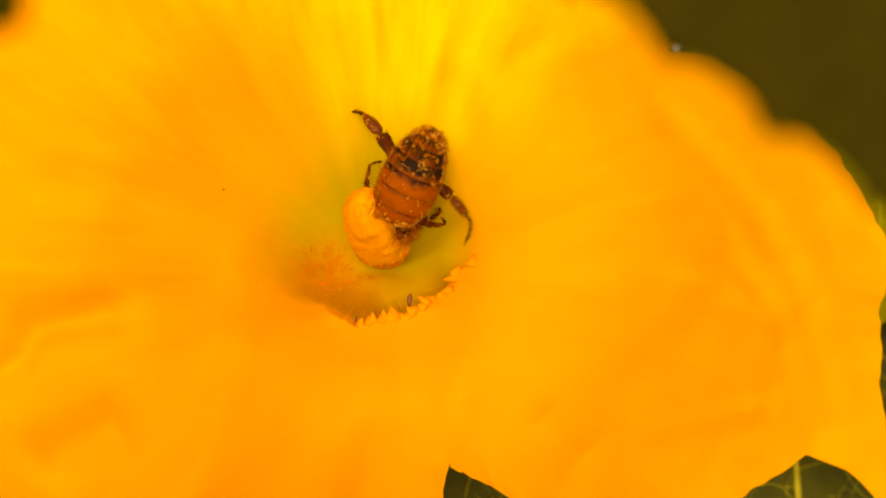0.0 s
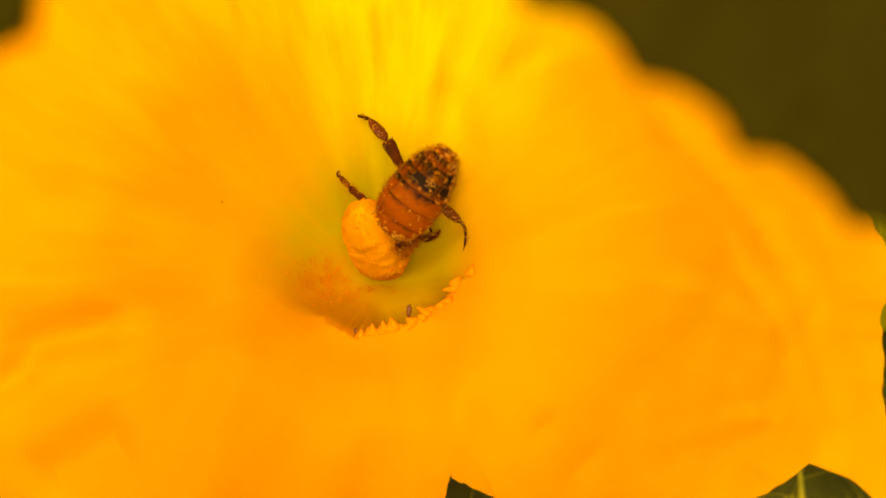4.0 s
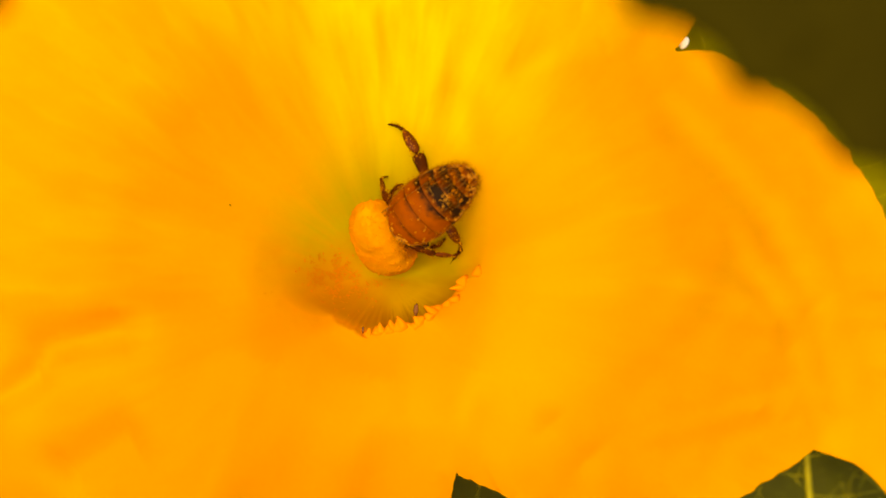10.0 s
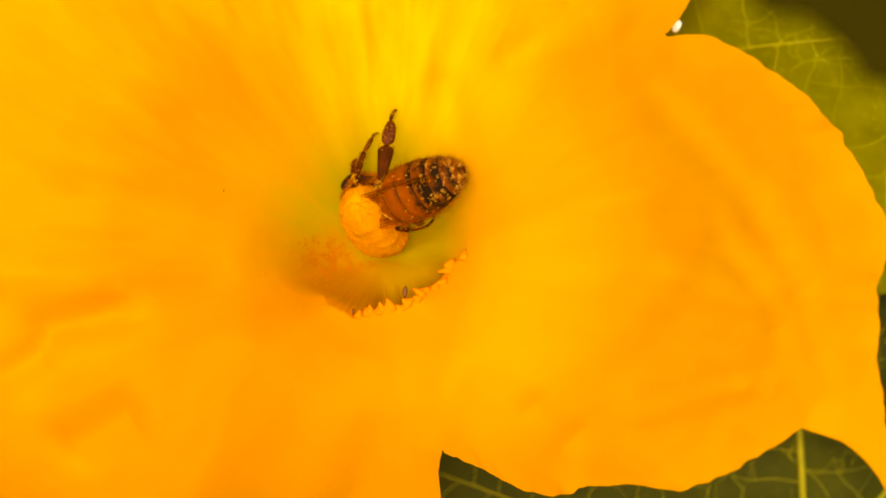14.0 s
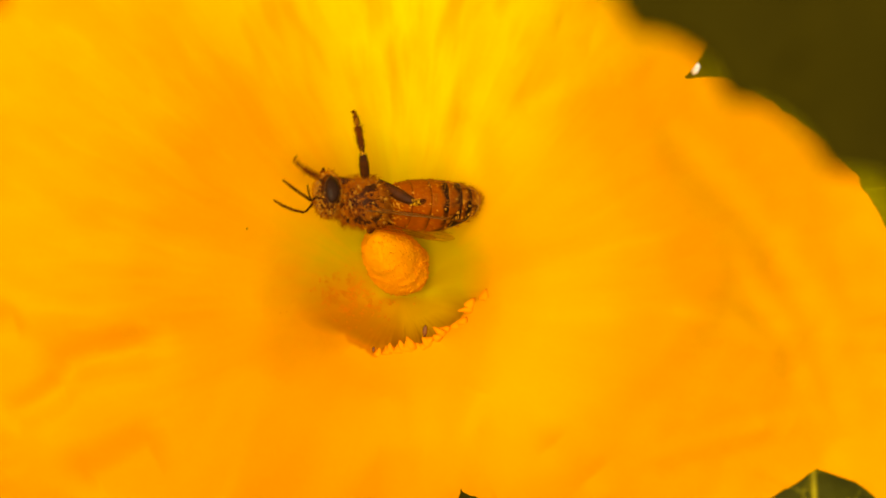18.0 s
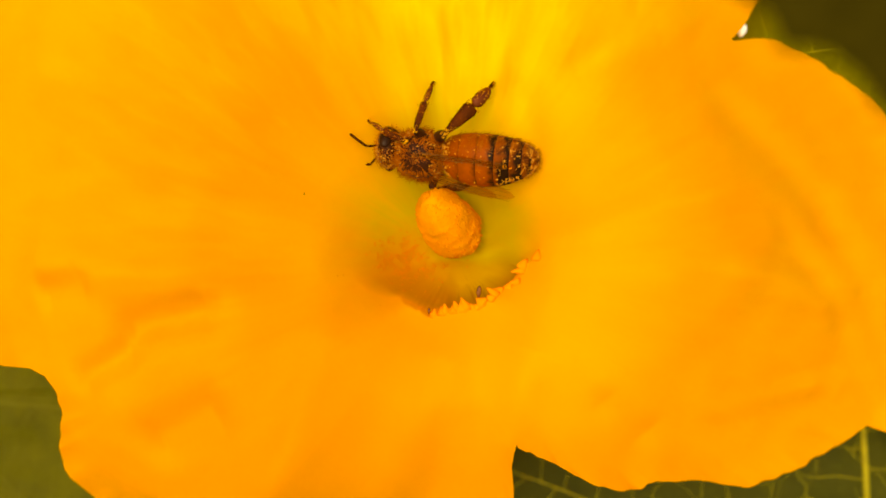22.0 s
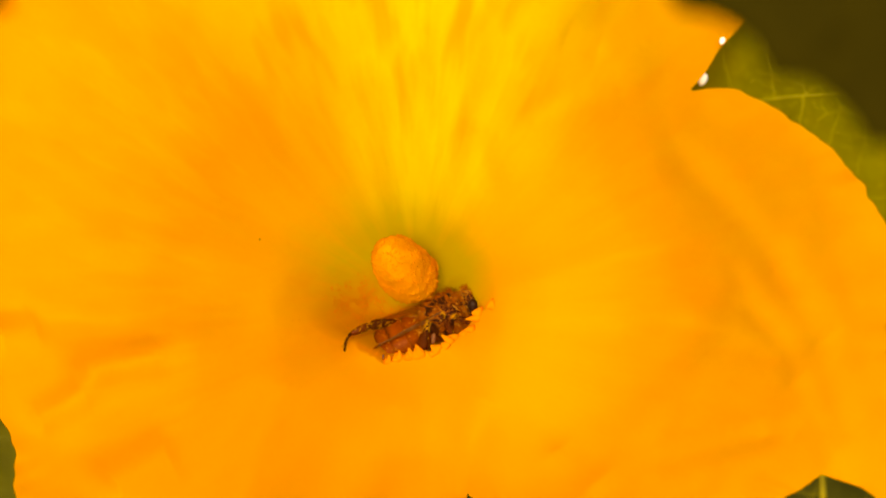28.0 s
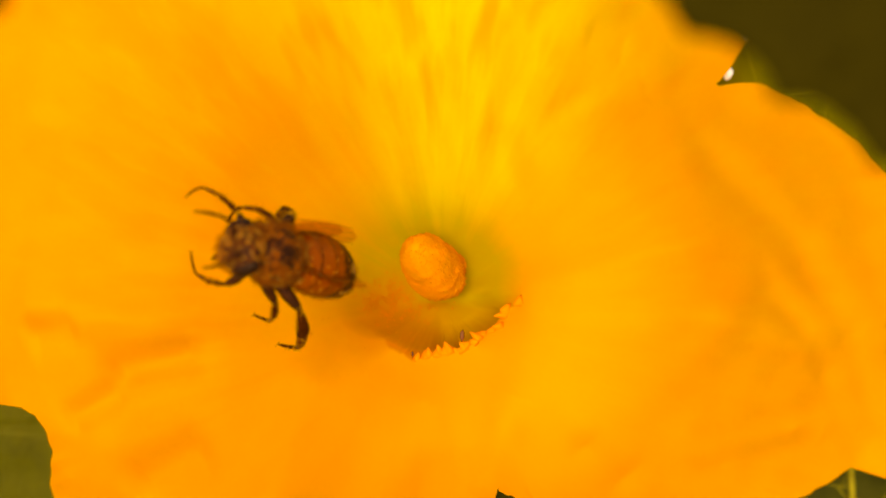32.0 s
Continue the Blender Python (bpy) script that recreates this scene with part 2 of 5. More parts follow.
def add_grain(verts, faces, p, s, rnd):
    start = len(verts)
    for d in ((1, 0, 0), (-1, 0, 0), (0, 1, 0), (0, -1, 0), (0, 0, 1), (0, 0, -1)):
        k = s * rnd.uniform(0.7, 1.25)
        verts.append((p[0] + d[0] * k, p[1] + d[1] * k, p[2] + d[2] * k))
    faces.extend((start + a, start + b, start + c) for a, b, c in ((0, 2, 4), (2, 1, 4), (1, 3, 4), (3, 0, 4), (2, 0, 5), (1, 2, 5), (3, 1, 5), (0, 3, 5)))


def add_spike(verts, faces, p, d, length, width):
    d = Vector(d).normalized()
    s = d.orthogonal().normalized() * width
    u = d.cross(s).normalized() * width
    p = Vector(p)
    start = len(verts)
    verts.extend(tuple(q) for q in (p + s, p - s * 0.5 + u * 0.87, p - s * 0.5 - u * 0.87, p + d * length))
    faces.extend(((start, start + 1, start + 3), (start + 1, start + 2, start + 3), (start + 2, start, start + 3)))


def listed(name, verts, faces, material, parent, label="", kind=""):
    me = bpy.data.meshes.new(name)
    me.from_pydata(verts, [], faces)
    me.shade_smooth()
    me.materials.append(material)
    ob = new(name, me)
    ob.parent = parent
    return tagged(ob, label, kind=kind)


# ---- the flower ----
ANGLES = (-90, -45, 0, 40, 90, 135, 180, 225)
RADII = (0, 3, 4.5, 6, 8, 11, 16, 22, 30, 38, 46, 60)
DEPTHS = (
    (-4.6, -4.4, -3.6, -2.6, -1.4, -0.2, -2.5, -8, -13.5, -17, -19, -21),
    (-4.6, -4.4, -3.7, -2.7, -1.2, 0.6, 0.2, -5.5, -13, -17, -19, -22),
    (-10.8, -9.5, -6.5, -4.2, -0.8, 1.5, 2, 0, -6, -13, -17, -24),
    (-10.8, -10.8, -9.5, -7.5, -4.5, -2, 0, -2, -11, -18, -20, -24),
    (-10.8, -10.8, -10, -8.8, -7, -4.5, -1, 3, 6, 6, 4, 0),
    (-10.8, -10.8, -10, -8.8, -6.8, -3.8, 0, 3, 3, 0, -4, -10),
    (-10.8, -10.8, -10, -8.5, -6, -2.5, 1, 3, 2, -4, -12, -18),
    (-5, -5, -4.6, -3.6, -1.8, 0.3, 1.6, 1, -5, -12, -16, -20),
)
FINE = np.linspace(0, 60, 241)
# inside the lower lip the wall drops to the floor of the throat
INNER = list(DEPTHS)
INNER[0] = (-10.8, -8.6, -5, -3, -1.4, 0, -2.5, -8, -13.5, -17, -19, -21)
INNER[1] = (-10.8, -10, -7, -4, -1.5, 0.6, 0.2, -5.5, -13, -17, -19, -22)
INNER[7] = (-10.8, -9.6, -7.2, -4.8, -2, 0.3, 1.6, 1, -5, -12, -16, -20)


def smoothed(depths):
    curve = np.interp(FINE, RADII, depths)
    for k in range(10):
        curve[1:-1] = (curve[:-2] + 2 * curve[1:-1] + curve[2:]) / 4
    wide = curve.copy()
    for k in range(220):
        wide[1:-1] = (wide[:-2] + 2 * wide[1:-1] + wide[2:]) / 4
    blend = np.clip((FINE - 7) / 8, 0, 1)
    return curve * (1 - blend) + wide * blend


OUTER_CURVES, INNER_CURVES = [smoothed(d) for d in DEPTHS], [smoothed(d) for d in INNER]
# ridges that run out from the throat: angle, height, width in degrees
RIDGES = ((62, 0.6, 5), (76, 0.8, 4), (88, 0.6, 4), (101, 0.9, 5), (116, 0.6, 5), (133, 0.5, 7), (155, 0.6, 7), (178, 0.5, 6), (203, 0.7, 8),
          (-128, 0.6, 7), (-108, 0.5, 6), (-88, 0.6, 6), (-60, 0.7, 7), (-38, 0.8, 7), (-2, 0.9, 7), (16, 0.8, 6), (48, 0.6, 5))
# folds in the petals: two ends, width, height
FOLDS = tuple((*f[:4], f[4] * (1.0 if f[0] > 18 else 1.5), f[5] * (0.95 if f[0] > 18 else 1.7)) for f in ((20.4, 9.1, 28.2, 0.6, 1.8, -0.5), (28.2, 0.6, 32.8, -5.7, 1.8, -0.5), (32.8, -5.7, 36.5, -15.7, 1.6, -0.3), (24.6, -1.2, 30.5, -9, 1.2, -0.5), (30.5, -9, 35.4, -17.2, 1.2, -0.5), (29.9, 3.3, 34.1, -5.7, 2.2, 0.3), (19.7, -3.1, 28.3, -6.9, 1.2, 0.4), (28.3, -6.9, 34.7, -13.4, 1.2, 0.4), (23.3, -2.2, 28.3, -4.4, 0.9, -0.3), (18.5, -15.5, 28.0, -14.0, 1.3, 0.3), (28.0, -14.0, 31.1, -14.6, 1.3, 0.3), (23.9, -12.9, 29.7, -12.6, 1.0, -0.1), (-27.6, -7.9, -21.6, -6.2, 1.0, -0.8), (-32.3, -12.1, -28.1, -9.7, 0.9, -0.8), (-26.6, -17.1, -21.5, -14.3, 1.4, -1.0), (-35.1, -5.2, -31.3, -4.2, 1.1, -0.7), (-35.1, -2.4, -21.1, -4.3, 1.4, 0.6), (9.4, -13.8, 13.0, -17.0, 1.1, -0.4), (-8.3, 21.2, -6.0, 17.1, 0.9, -0.3), (2.7, 11.3, 4.1, 7.2, 0.8, -0.3), (7.2, 12.7, 14.5, 15.4, 1.1, -0.4), (9.9, 19.0, 12.6, 18.1, 0.9, -0.3), (-12.3, -8.6, -16.7, -20.3, 1.2, 0.4), (-3.3, -10.4, -6.3, -20.4, 1.2, 0.4), (3.7, -9.6, 1.5, -17.4, 1.1, 0.4), (-30.3, 8.7, -12.7, -0.8, 1.6, 0.4)))


def surface(r, theta, curves=OUTER_CURVES):
    """Depth of the corolla at a distance from its middle and an angle in degrees."""
    th = (theta + 90) % 360 - 90
    keys = list(ANGLES) + [270]
    for i in range(8):
        if keys[i] <= th <= keys[i + 1]:
            break
    f = (th - keys[i]) / (keys[i + 1] - keys[i])
    f = f * f * (3 - 2 * f)
    at = min(max(r, 0), 59.9) / 0.25
    k = int(at)
    g = at - k
    a, b = curves[i], curves[(i + 1) % 8]
    w = (1 - f) * (a[k] * (1 - g) + a[k + 1] * g) + f * (b[k] * (1 - g) + b[k + 1] * g)
    if r < 3.4 and curves is INNER_CURVES:
        # the floor of the throat is flat
        q = max(0.0, r / 3.4)
        q = q * q * (3 - 2 * q)
        w = -10.6 * (1 - q) + w * q
    rise = min(1.0, max(0.0, (r - 6) / 14))
    for angle, height, width in RIDGES:
        d = (theta - angle + 180) % 360 - 180
        if abs(d) < 3 * width:
            w += rise * height * math.exp(-(d / width) ** 2)
    x, y = r * math.cos(radians(theta)), r * math.sin(radians(theta))
    for x0, y0, x1, y1, width, height in FOLDS:
        px, py, dx, dy = x + CX - x0, y + CY - y0, x1 - x0, y1 - y0
        along = (px * dx + py * dy) / (dx * dx + dy * dy)
        if -0.5 < along < 1.5:
            off = (px * dy - py * dx) / math.hypot(dx, dy)
            out = max(0.0, abs(along - 0.5) - 0.5) * 2
            w += height * math.exp(-(off / width) ** 2) * (1 - out) ** 2
    w += rise * (0.9 * noise.noise((x * 0.09, y * 0.09, 2.0)) + 0.3 * noise.noise((x * 0.27, y * 0.27, 5.0)))
    return float(w)


def lip(theta):
    """Where the lip of the throat lies."""
    a = radians(theta)
    uneven = 0.28 * noise.noise((math.cos(a) * 4, math.sin(a) * 4, 1)) + 0.16 * noise.noise((math.cos(a) * 11, math.sin(a) * 11, 3))
    return uneven + float(np.interp(theta % 360, (0, 10, 23, 60, 150, 177, 188, 210, 231, 244, 259, 274, 306, 334, 357, 360), (6.0, 7.1, 7.8, 8, 8, 8.3, 7.0, 5.5, 4.8, 4.65, 3.85, 3.4, 3.7, 4.45, 5.75, 6.0)))


def corolla(u, theta):
    """Distance from the middle and depth of the corolla, u steps out from its middle; the lower lip hangs over the cup of the throat."""
    edge = lip(theta)
    if u >= edge:
        return u, surface(u, theta)
    u = max(u, 0.0)
    q, top = u / edge, surface(edge, theta)
    w = surface(u, theta, INNER_CURVES) + (top - surface(edge, theta, INNER_CURVES)) * q ** 4
    th = theta % 360
    g = min(1.0, max(0.0, (th - 236) / 44)) if th > 100 else 0.0
    if th > 300:
        g = min(1.0, (386 - th) / 56)
    elif th < 26:
        g = (26 - th) / 56
    g = g * g * (3 - 2 * g)
    if g == 0:
        return u, w
    if q < 0.4:
        f = q / 0.4
        cr, cw = f * edge * 0.6, -10.6 - 0.2 * f * f
    else:
        f = (q - 0.4) / 0.6
        b0, b1, b2, b3 = (1 - f) ** 3, 3 * f * (1 - f) ** 2, 3 * f * f * (1 - f), f ** 3
        cr = b0 * edge * 0.6 + b1 * (edge + 0.5) + b2 * (edge + 0.9) + b3 * edge
        cw = b0 * -10.8 + b1 * -10.6 + b2 * (top - 1.6) + b3 * top
    return (1 - g) * u + g * cr, (1 - g) * w + g * cw


RIM_ANGLE = (-167.2, -166.4, -164.9, -162.4, -159.2, -156.1, -152.2, -147.8, -130, -110, -92, -75.9, -74.1, -70.7, -66.6, -62.9, -59.1, -54.3, -47.6, -42.2, -38.4, -28.3, -23.6, -22.4, -21.9, -20, -18.5, -17.6, -10.7, -3.9, 1.5, 4.9, 11.1, 19.9, 28.6, 34.6, 38.4, 38.8, 40.3, 41.2, 50, 70, 95, 105, 112, 118, 135, 160, 180, 188)
RIM_REACH = (39.9, 36.8, 35.1, 34.3, 35.1, 37.1, 38.5, 38, 39, 36, 31, 20.1, 17, 15.4, 16.8, 18.1, 20.6, 24.1, 25.3, 28.6, 32.6, 37.5, 39.6, 40.2, 54.5, 52, 49.5, 47.6, 45.1, 43.8, 44.7, 44.4, 42.6, 40.6, 37.2, 34.3, 30.4, 32.4, 35.5, 41, 46, 52, 48, 44, 43, 45, 48, 55, 52, 48)
NOTCHES = [-70.6, -22.0, 38.5, 110, 196]
ANTHER_FOOT, ANTHER_TIP = ((-1.75, -1.75, -11.5), (-4.3, 2.15, -1.3))
BITS = [((-0.53, -5.79, -4.2), 1.0), ((-4.6, -7.05, -3.8), 0.5), ((-9.92, 9.44, -1.24), 0.2), ((-14.37, 2.62, -1.42), 0.2)]
GLINT_BEADS = [((23.13, 17.44, -15.3), 0.4), ((24.79, 20.83, -15), 0.24)]


def rim(theta):
    """How far the corolla reaches from its middle, at an angle in degrees."""
    return float(np.interp(theta, RIM_ANGLE, RIM_REACH, period=360))


def skin(u, th, reach):
    """A point of the corolla, with the ruffles of its rim, in millimetres."""
    r, w = corolla(u, th)
    edge = max(0.0, (u / reach - 0.8) / 0.2)
    if edge > 0:
        edge *= min(1.0, min(abs((th - q + 180) % 360 - 180) for q in NOTCHES) / 5)
        w += edge * edge * (0.9 * noise.noise((math.cos(radians(th)) * 7, math.sin(radians(th)) * 7, 5)) + 0.5 * noise.noise((math.cos(radians(th)) * 28, math.sin(radians(th)) * 28, 7)))
    return Vector((CX + r * math.cos(radians(th)), CY + r * math.sin(radians(th)), w))


def build_flower():
    flower = new("squash_flower")
    flower.matrix_basis = FLOWER
    tagged(flower, "wide open yellow-orange squash flower with wavy petals", "flower")
    for first, last in zip(NOTCHES, NOTCHES[1:] + [NOTCHES[0] + 360]):
        count = int((last - first) * 2.2)
        rows, slopes = [], []
        for i in range(count + 1):
            th = first + (last - first) * i / count
            reach = rim(min(max(th, first + 0.05), last - 0.05))
            reach += 0.35 * noise.noise((th * 0.21, 3, 0)) + 0.25 * noise.noise((th * 0.7, 9, 0))
            row = []
            edge = lip(th)
            for j in range(146):
                u = min(reach, 0.02 + edge * j / 40 if j <= 40 else edge + (62 - edge) * ((j - 40) / 105) ** 1.2)
                p = skin(u, th, reach)
                # the slope of the whole corolla, so that the fused petals join without a seam
                out, turn = skin(u + 0.12, th, reach) - skin(u - 0.12, th, reach), skin(u, th + 0.4, reach) - skin(u, th - 0.4, reach)
                n = out.cross(turn)
                slopes.append(n.normalized() if u > 0.3 and n.length > 1e-6 else Vector((0, 0, 1)))
                # the lower corner of one petal hangs over the next notch
                if first == NOTCHES[1] and u > 42:
                    droop = radians(-4.9 * ((u - 42) / 11) ** 2 * ((last - th) / (last - first)) ** 2)
                    dx, dy = p.x - CX, p.y - CY
                    p = Vector((CX + dx * math.cos(droop) - dy * math.sin(droop), CY + dx * math.sin(droop) + dy * math.cos(droop), p.z))
                row.append(p * MM)
            rows.append(row)
        bm = grid_mesh(rows)
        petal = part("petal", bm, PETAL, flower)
        petal.data.normals_split_custom_set_from_vertices(slopes)
    # the fused anther column
    rows = []
    a, b = Vector(ANTHER_FOOT), Vector(ANTHER_TIP)
    d = (b - a).normalized()
    s = d.orthogonal().normalized()
    u = d.cross(s)
    length = (b - a).length
    for i in range(61):
        f = i / 60
        if f < 0.35:
            rad = 1.1 + 1.2 * (0.5 - 0.5 * math.cos(f / 0.35 * math.pi))
        else:
            g = (f - 0.35) / 0.65
            rad = 2.35 * math.sqrt(max(0.0, 1 - g ** 2.5)) + 0.02
        row = []
        for k in range(96):
            an = 2 * math.pi * k / 96
            q = s * math.cos(an) + u * math.sin(an)
            groove = 0.05 * math.cos(5 * an + 5 * f)
            p = a + d * (length * f) + q * (rad + groove * min(1, rad))
            p += q * (0.14 * noise.noise(p * 0.9) + 0.06 * noise.noise(p * 2.2) + 0.07 * noise.noise(p * 6)) * min(1, rad)
            row.append(p * MM)
        rows.append(row)
    part("anther_column", grid_mesh(rows, closed=True, cap=True), ANTHER, flower, "orange anther column thick with pollen")
    rnd = random.Random(4)
    verts, faces = [], []
    for i in range(1100):
        f, an = rnd.uniform(0.3, 0.995), rnd.uniform(0, 2 * math.pi)
        g = max(0, (f - 0.35) / 0.65)
        rad = 2.35 * math.sqrt(max(0.0, 1 - g ** 2.5))
        q = s * math.cos(an) + u * math.sin(an)
        p = a + d * (length * f) + q * (rad + 0.05 * math.cos(5 * an + 5 * f) * min(1, rad))
        p += q * (0.14 * noise.noise(p * 0.9) + 0.06 * noise.noise(p * 2.2) - 0.01) * min(1, rad)
        add_grain(verts, faces, p * MM, rnd.uniform(0.07, 0.15) * MM, rnd)
    listed("pollen_coat", verts, faces, ANTHER, flower, "coat of orange pollen grains", "stuff")
    # pollen fallen on the wall and floor of the throat
    verts, faces = [], []
    for i in range(900):
        px, py = (rnd.gauss(POLLEN_AT[0], 1.1), rnd.gauss(POLLEN_AT[1], 0.9)) if i < 520 else (rnd.gauss(-6.4, 1.6), rnd.gauss(-3.7, 0.9))
        clump = noise.noise((px * 1.3, py * 1.3, 0))
        if clump < -0.12:
            continue
        r, th = math.hypot(px - CX, py - CY), math.degrees(math.atan2(py - CY, px - CX))
        at, w = corolla(min(r, lip(th)) * 0.9 if r < lip(th) + 0.6 else r, th)
        p = Vector((CX + at * math.cos(radians(th)), CY + at * math.sin(radians(th)), w + 0.05))
        add_grain(verts, faces, p * MM, rnd.uniform(0.03, 0.085) * (1 + max(0, clump)) * MM, rnd)
    listed("fallen_pollen", verts, faces, GRAIN, flower, "clumps of fallen orange pollen", "stuff")
    # a fringe of hairs along the lip of the throat, leaning in over the cup
    first = None
    for i in range(18):
        th = 248 + 118 * i / 17 + rnd.uniform(-3.2, 3.2)
        r = lip(th) + rnd.uniform(0.25, 0.6)
        an = radians(th)
        p = Vector((CX + r * math.cos(an), CY + r * math.sin(an), surface(r, th) - 0.28)) * MM
        lean = rnd.uniform(-0.25, 0.25)
        aim = Vector((-math.cos(an) - lean * math.sin(an), -math.sin(an) + lean * math.cos(an), rnd.uniform(-0.15, 0.35)))
        if first is None:
            hair = tube([(0, 0, 0), (0, 0, 0.55 * MM), (0.04 * MM, 0, 1.0 * MM), (0.1 * MM, 0.02 * MM, 1.5 * MM)], [0.5 * MM, 0.4 * MM, 0.24 * MM, 0.09 * MM], 10)
            ob = first = part("lip_hair", hair, FRINGE, flower)
        else:
            ob = new("lip_hair", first.data)
            ob.parent = flower
        ob.matrix_basis = Matrix.LocRotScale(p, aim.to_track_quat("Z", "Y"), (rnd.uniform(0.7, 1.2), rnd.uniform(0.6, 0.9), rnd.uniform(0.35, 0.8)))
    for at, size in BITS:
        rows = tube_rows([(0, 0, 0), (0, 0.35 * size * MM, 0.2 * size * MM), (0.05 * size * MM, 0.8 * size * MM, 0.35 * size * MM), (0.1 * size * MM, 1.0 * size * MM, 0.3 * size * MM)], [v * MM * min(1, 1.1 * size) for v in (0.08, 0.2, 0.18, 0.03)], 8)
        bit = part("withered_hair", grid_mesh(rows, closed=True, cap=True), BROWN_BIT, flower, "dark brown withered hair")
        bit.matrix_basis = Matrix.Translation(Vector(at) * MM)
    # calyx and stalk behind
    rows = tube_rows([(CX * MM, CY * MM, w * MM) for w in (-19.6, -21, -24, -28, -31)], [v * MM for v in (3.4, 5.2, 5.0, 3.8, 2.4)], 20)
    part("calyx", grid_mesh(rows, closed=True, cap=True), STALK, flower, "green calyx")
    inv = FLOWER.inverted()
    low = inv @ Vector((0.01, 0.12, -0.005))
    top = Vector((CX, CY, -30.5)) * MM
    pts = [top.lerp(low, f) + Vector((0, 0, -0.02)) * math.sin(f * math.pi) for f in (0, 0.1, 0.25, 0.45, 0.7, 1)]
    part("stalk", tube(pts, [2.5 * MM] * 2 + [2.8 * MM] * 4, 12), STALK, flower, "green ribbed flower stalk")
    return flower


build_flower()
# beads at a notch between two petals, their white glint put into the colour
for at, size in GLINT_BEADS:
    bm = bmesh.new()
    bmesh.ops.create_icosphere(bm, subdivisions=3, radius=size * MM)
    for v in bm.verts:
        v.co.y *= 1.5 - 0.25 * v.co.y / (size * MM)
        v.co.z *= 0.75
    drop = new("glint_bead", mesh_of("glint_bead", bm, GLINT))
    drop.matrix_basis = FLOWER @ Matrix.Translation(Vector(at) * MM) @ spin("Z", -20)
    tagged(drop, "white bead at the petal notch, its glint put in its colour", "drop", group="drops at the petal notch")


# ---- leaves ----
def leaf(name, label, material, outline, w, bow, ribs, vein_material, foot, seed):
    """A lobed leaf from a reach by angle, with raised ribs and a fine net of veins."""
    rnd = random.Random(seed)
    body = new(name)
    body.matrix_basis = FLOWER
    tagged(body, label, "leaf")
    (ox, oy), angles, reaches = outline

    def level(x, y):
        d2 = (x - ox) ** 2 + (y - oy) ** 2
        return w - bow * d2 + 0.9 * noise.noise((x * 0.11 + seed, y * 0.11, 0)) + 0.35 * noise.noise((x * 0.4, y * 0.4, seed))

    rows = []
    for i in range(181):
        th = i * 2
        reach = float(np.interp(th, angles, reaches, period=360))
        reach *= 1 + 0.03 * noise.noise((th * 0.09, seed, 1)) + 0.02 * noise.noise((th * 0.4, seed, 2))
        row = []
        for j in range(61):
            r = reach * (0.002 + 0.998 * j / 60)
            x, y = ox + r * math.cos(radians(th)), oy + r * math.sin(radians(th))
            row.append((x * MM, y * MM, level(x, y) * MM))
        rows.append(row)
    blade = part("blade", grid_mesh(rows), material, body)
    m = blade.modifiers.new("thickness", "SOLIDIFY")
    m.thickness, m.offset = 0.0003, -1

    def inside(x, y):
        th = math.degrees(math.atan2(y - oy, x - ox)) % 360
        return math.hypot(x - ox, y - oy) < 0.97 * float(np.interp(th, angles, reaches, period=360))

    def rib(x0, y0, x1, y1, r0, r1, crook):
        pts, rad = [], []
        steps = 14
        for k in range(steps + 1):
            f = k / steps
            x, y = x0 + (x1 - x0) * f, y0 + (y1 - y0) * f
            x += crook * noise.noise((f * 3, x0, y0))
            y += crook * noise.noise((f * 3, y0, x0 + 7))
            if not inside(x, y):
                break
            pts.append((x * MM, y * MM, (level(x, y) + 0.05) * MM))
            rad.append((r0 + (r1 - r0) * f) * MM)
        return pts, rad

    verts, faces = [], []
    for x0, y0, x1, y1, thick in ribs:
        pts, rad = rib(x0, y0, x1, y1, thick, thick * 0.6, 0.4)
        if len(pts) > 2:
            part("rib", tube(pts, rad, 8, 0.7), vein_material, body)
        # side veins on both sides, then a zigzag net between them
        length = math.hypot(x1 - x0, y1 - y0)
        dx, dy = (x1 - x0) / length, (y1 - y0) / length
        for sgn in (-1, 1):
            at = 1.5
            while at < length:
                lean = rnd.uniform(0.0, 0.4)
                ex, ey = -dy * sgn + dx * lean, dx * sgn + dy * lean
                x, y = x0 + dx * at, y0 + dy * at
                reach = rnd.uniform(6, 11)
                pts, rad = rib(x, y, x + ex * reach, y + ey * reach, 0.045, 0.03, 1.1)
                if len(pts) > 2:
                    add_grid(verts, faces, tube_rows(pts, rad, 5, 0.7))
                for q in range(2):
                    if len(pts) > 5:
                        p = pts[rnd.randrange(2, len(pts) - 1)]
                        g = rnd.choice((-1, 1))
                        bx, by = p[0] / MM, p[1] / MM
                        tip = rnd.uniform(2.0, 4.0)
                        p2, r2 = rib(bx, by, bx + (dx * g + ex * 0.5) * tip, by + (dy * g + ey * 0.5) * tip, 0.028, 0.02, 0.8)
                        if len(p2) > 2:
                            add_grid(verts, faces, tube_rows(p2, r2, 4, 0.7))
                at += rnd.uniform(2.8, 4.2)
    if verts:
        listed("vein_net", verts, faces, vein_material, body, "net of pale green veins", "stuff")
    base = Vector((ox, oy, level(ox, oy) - 0.3)) * MM
    low = FLOWER.inverted() @ Vector(foot)
    mid = base.lerp(low, 0.4) + Vector((0, 0, -0.015))
    part("leaf_stalk", tube([base, base.lerp(mid, 0.5) + Vector((0, 0, -0.006)), mid, low], [1.3 * MM, 1.6 * MM, 1.9 * MM, 2.2 * MM], 10), STALK, body)
    return body


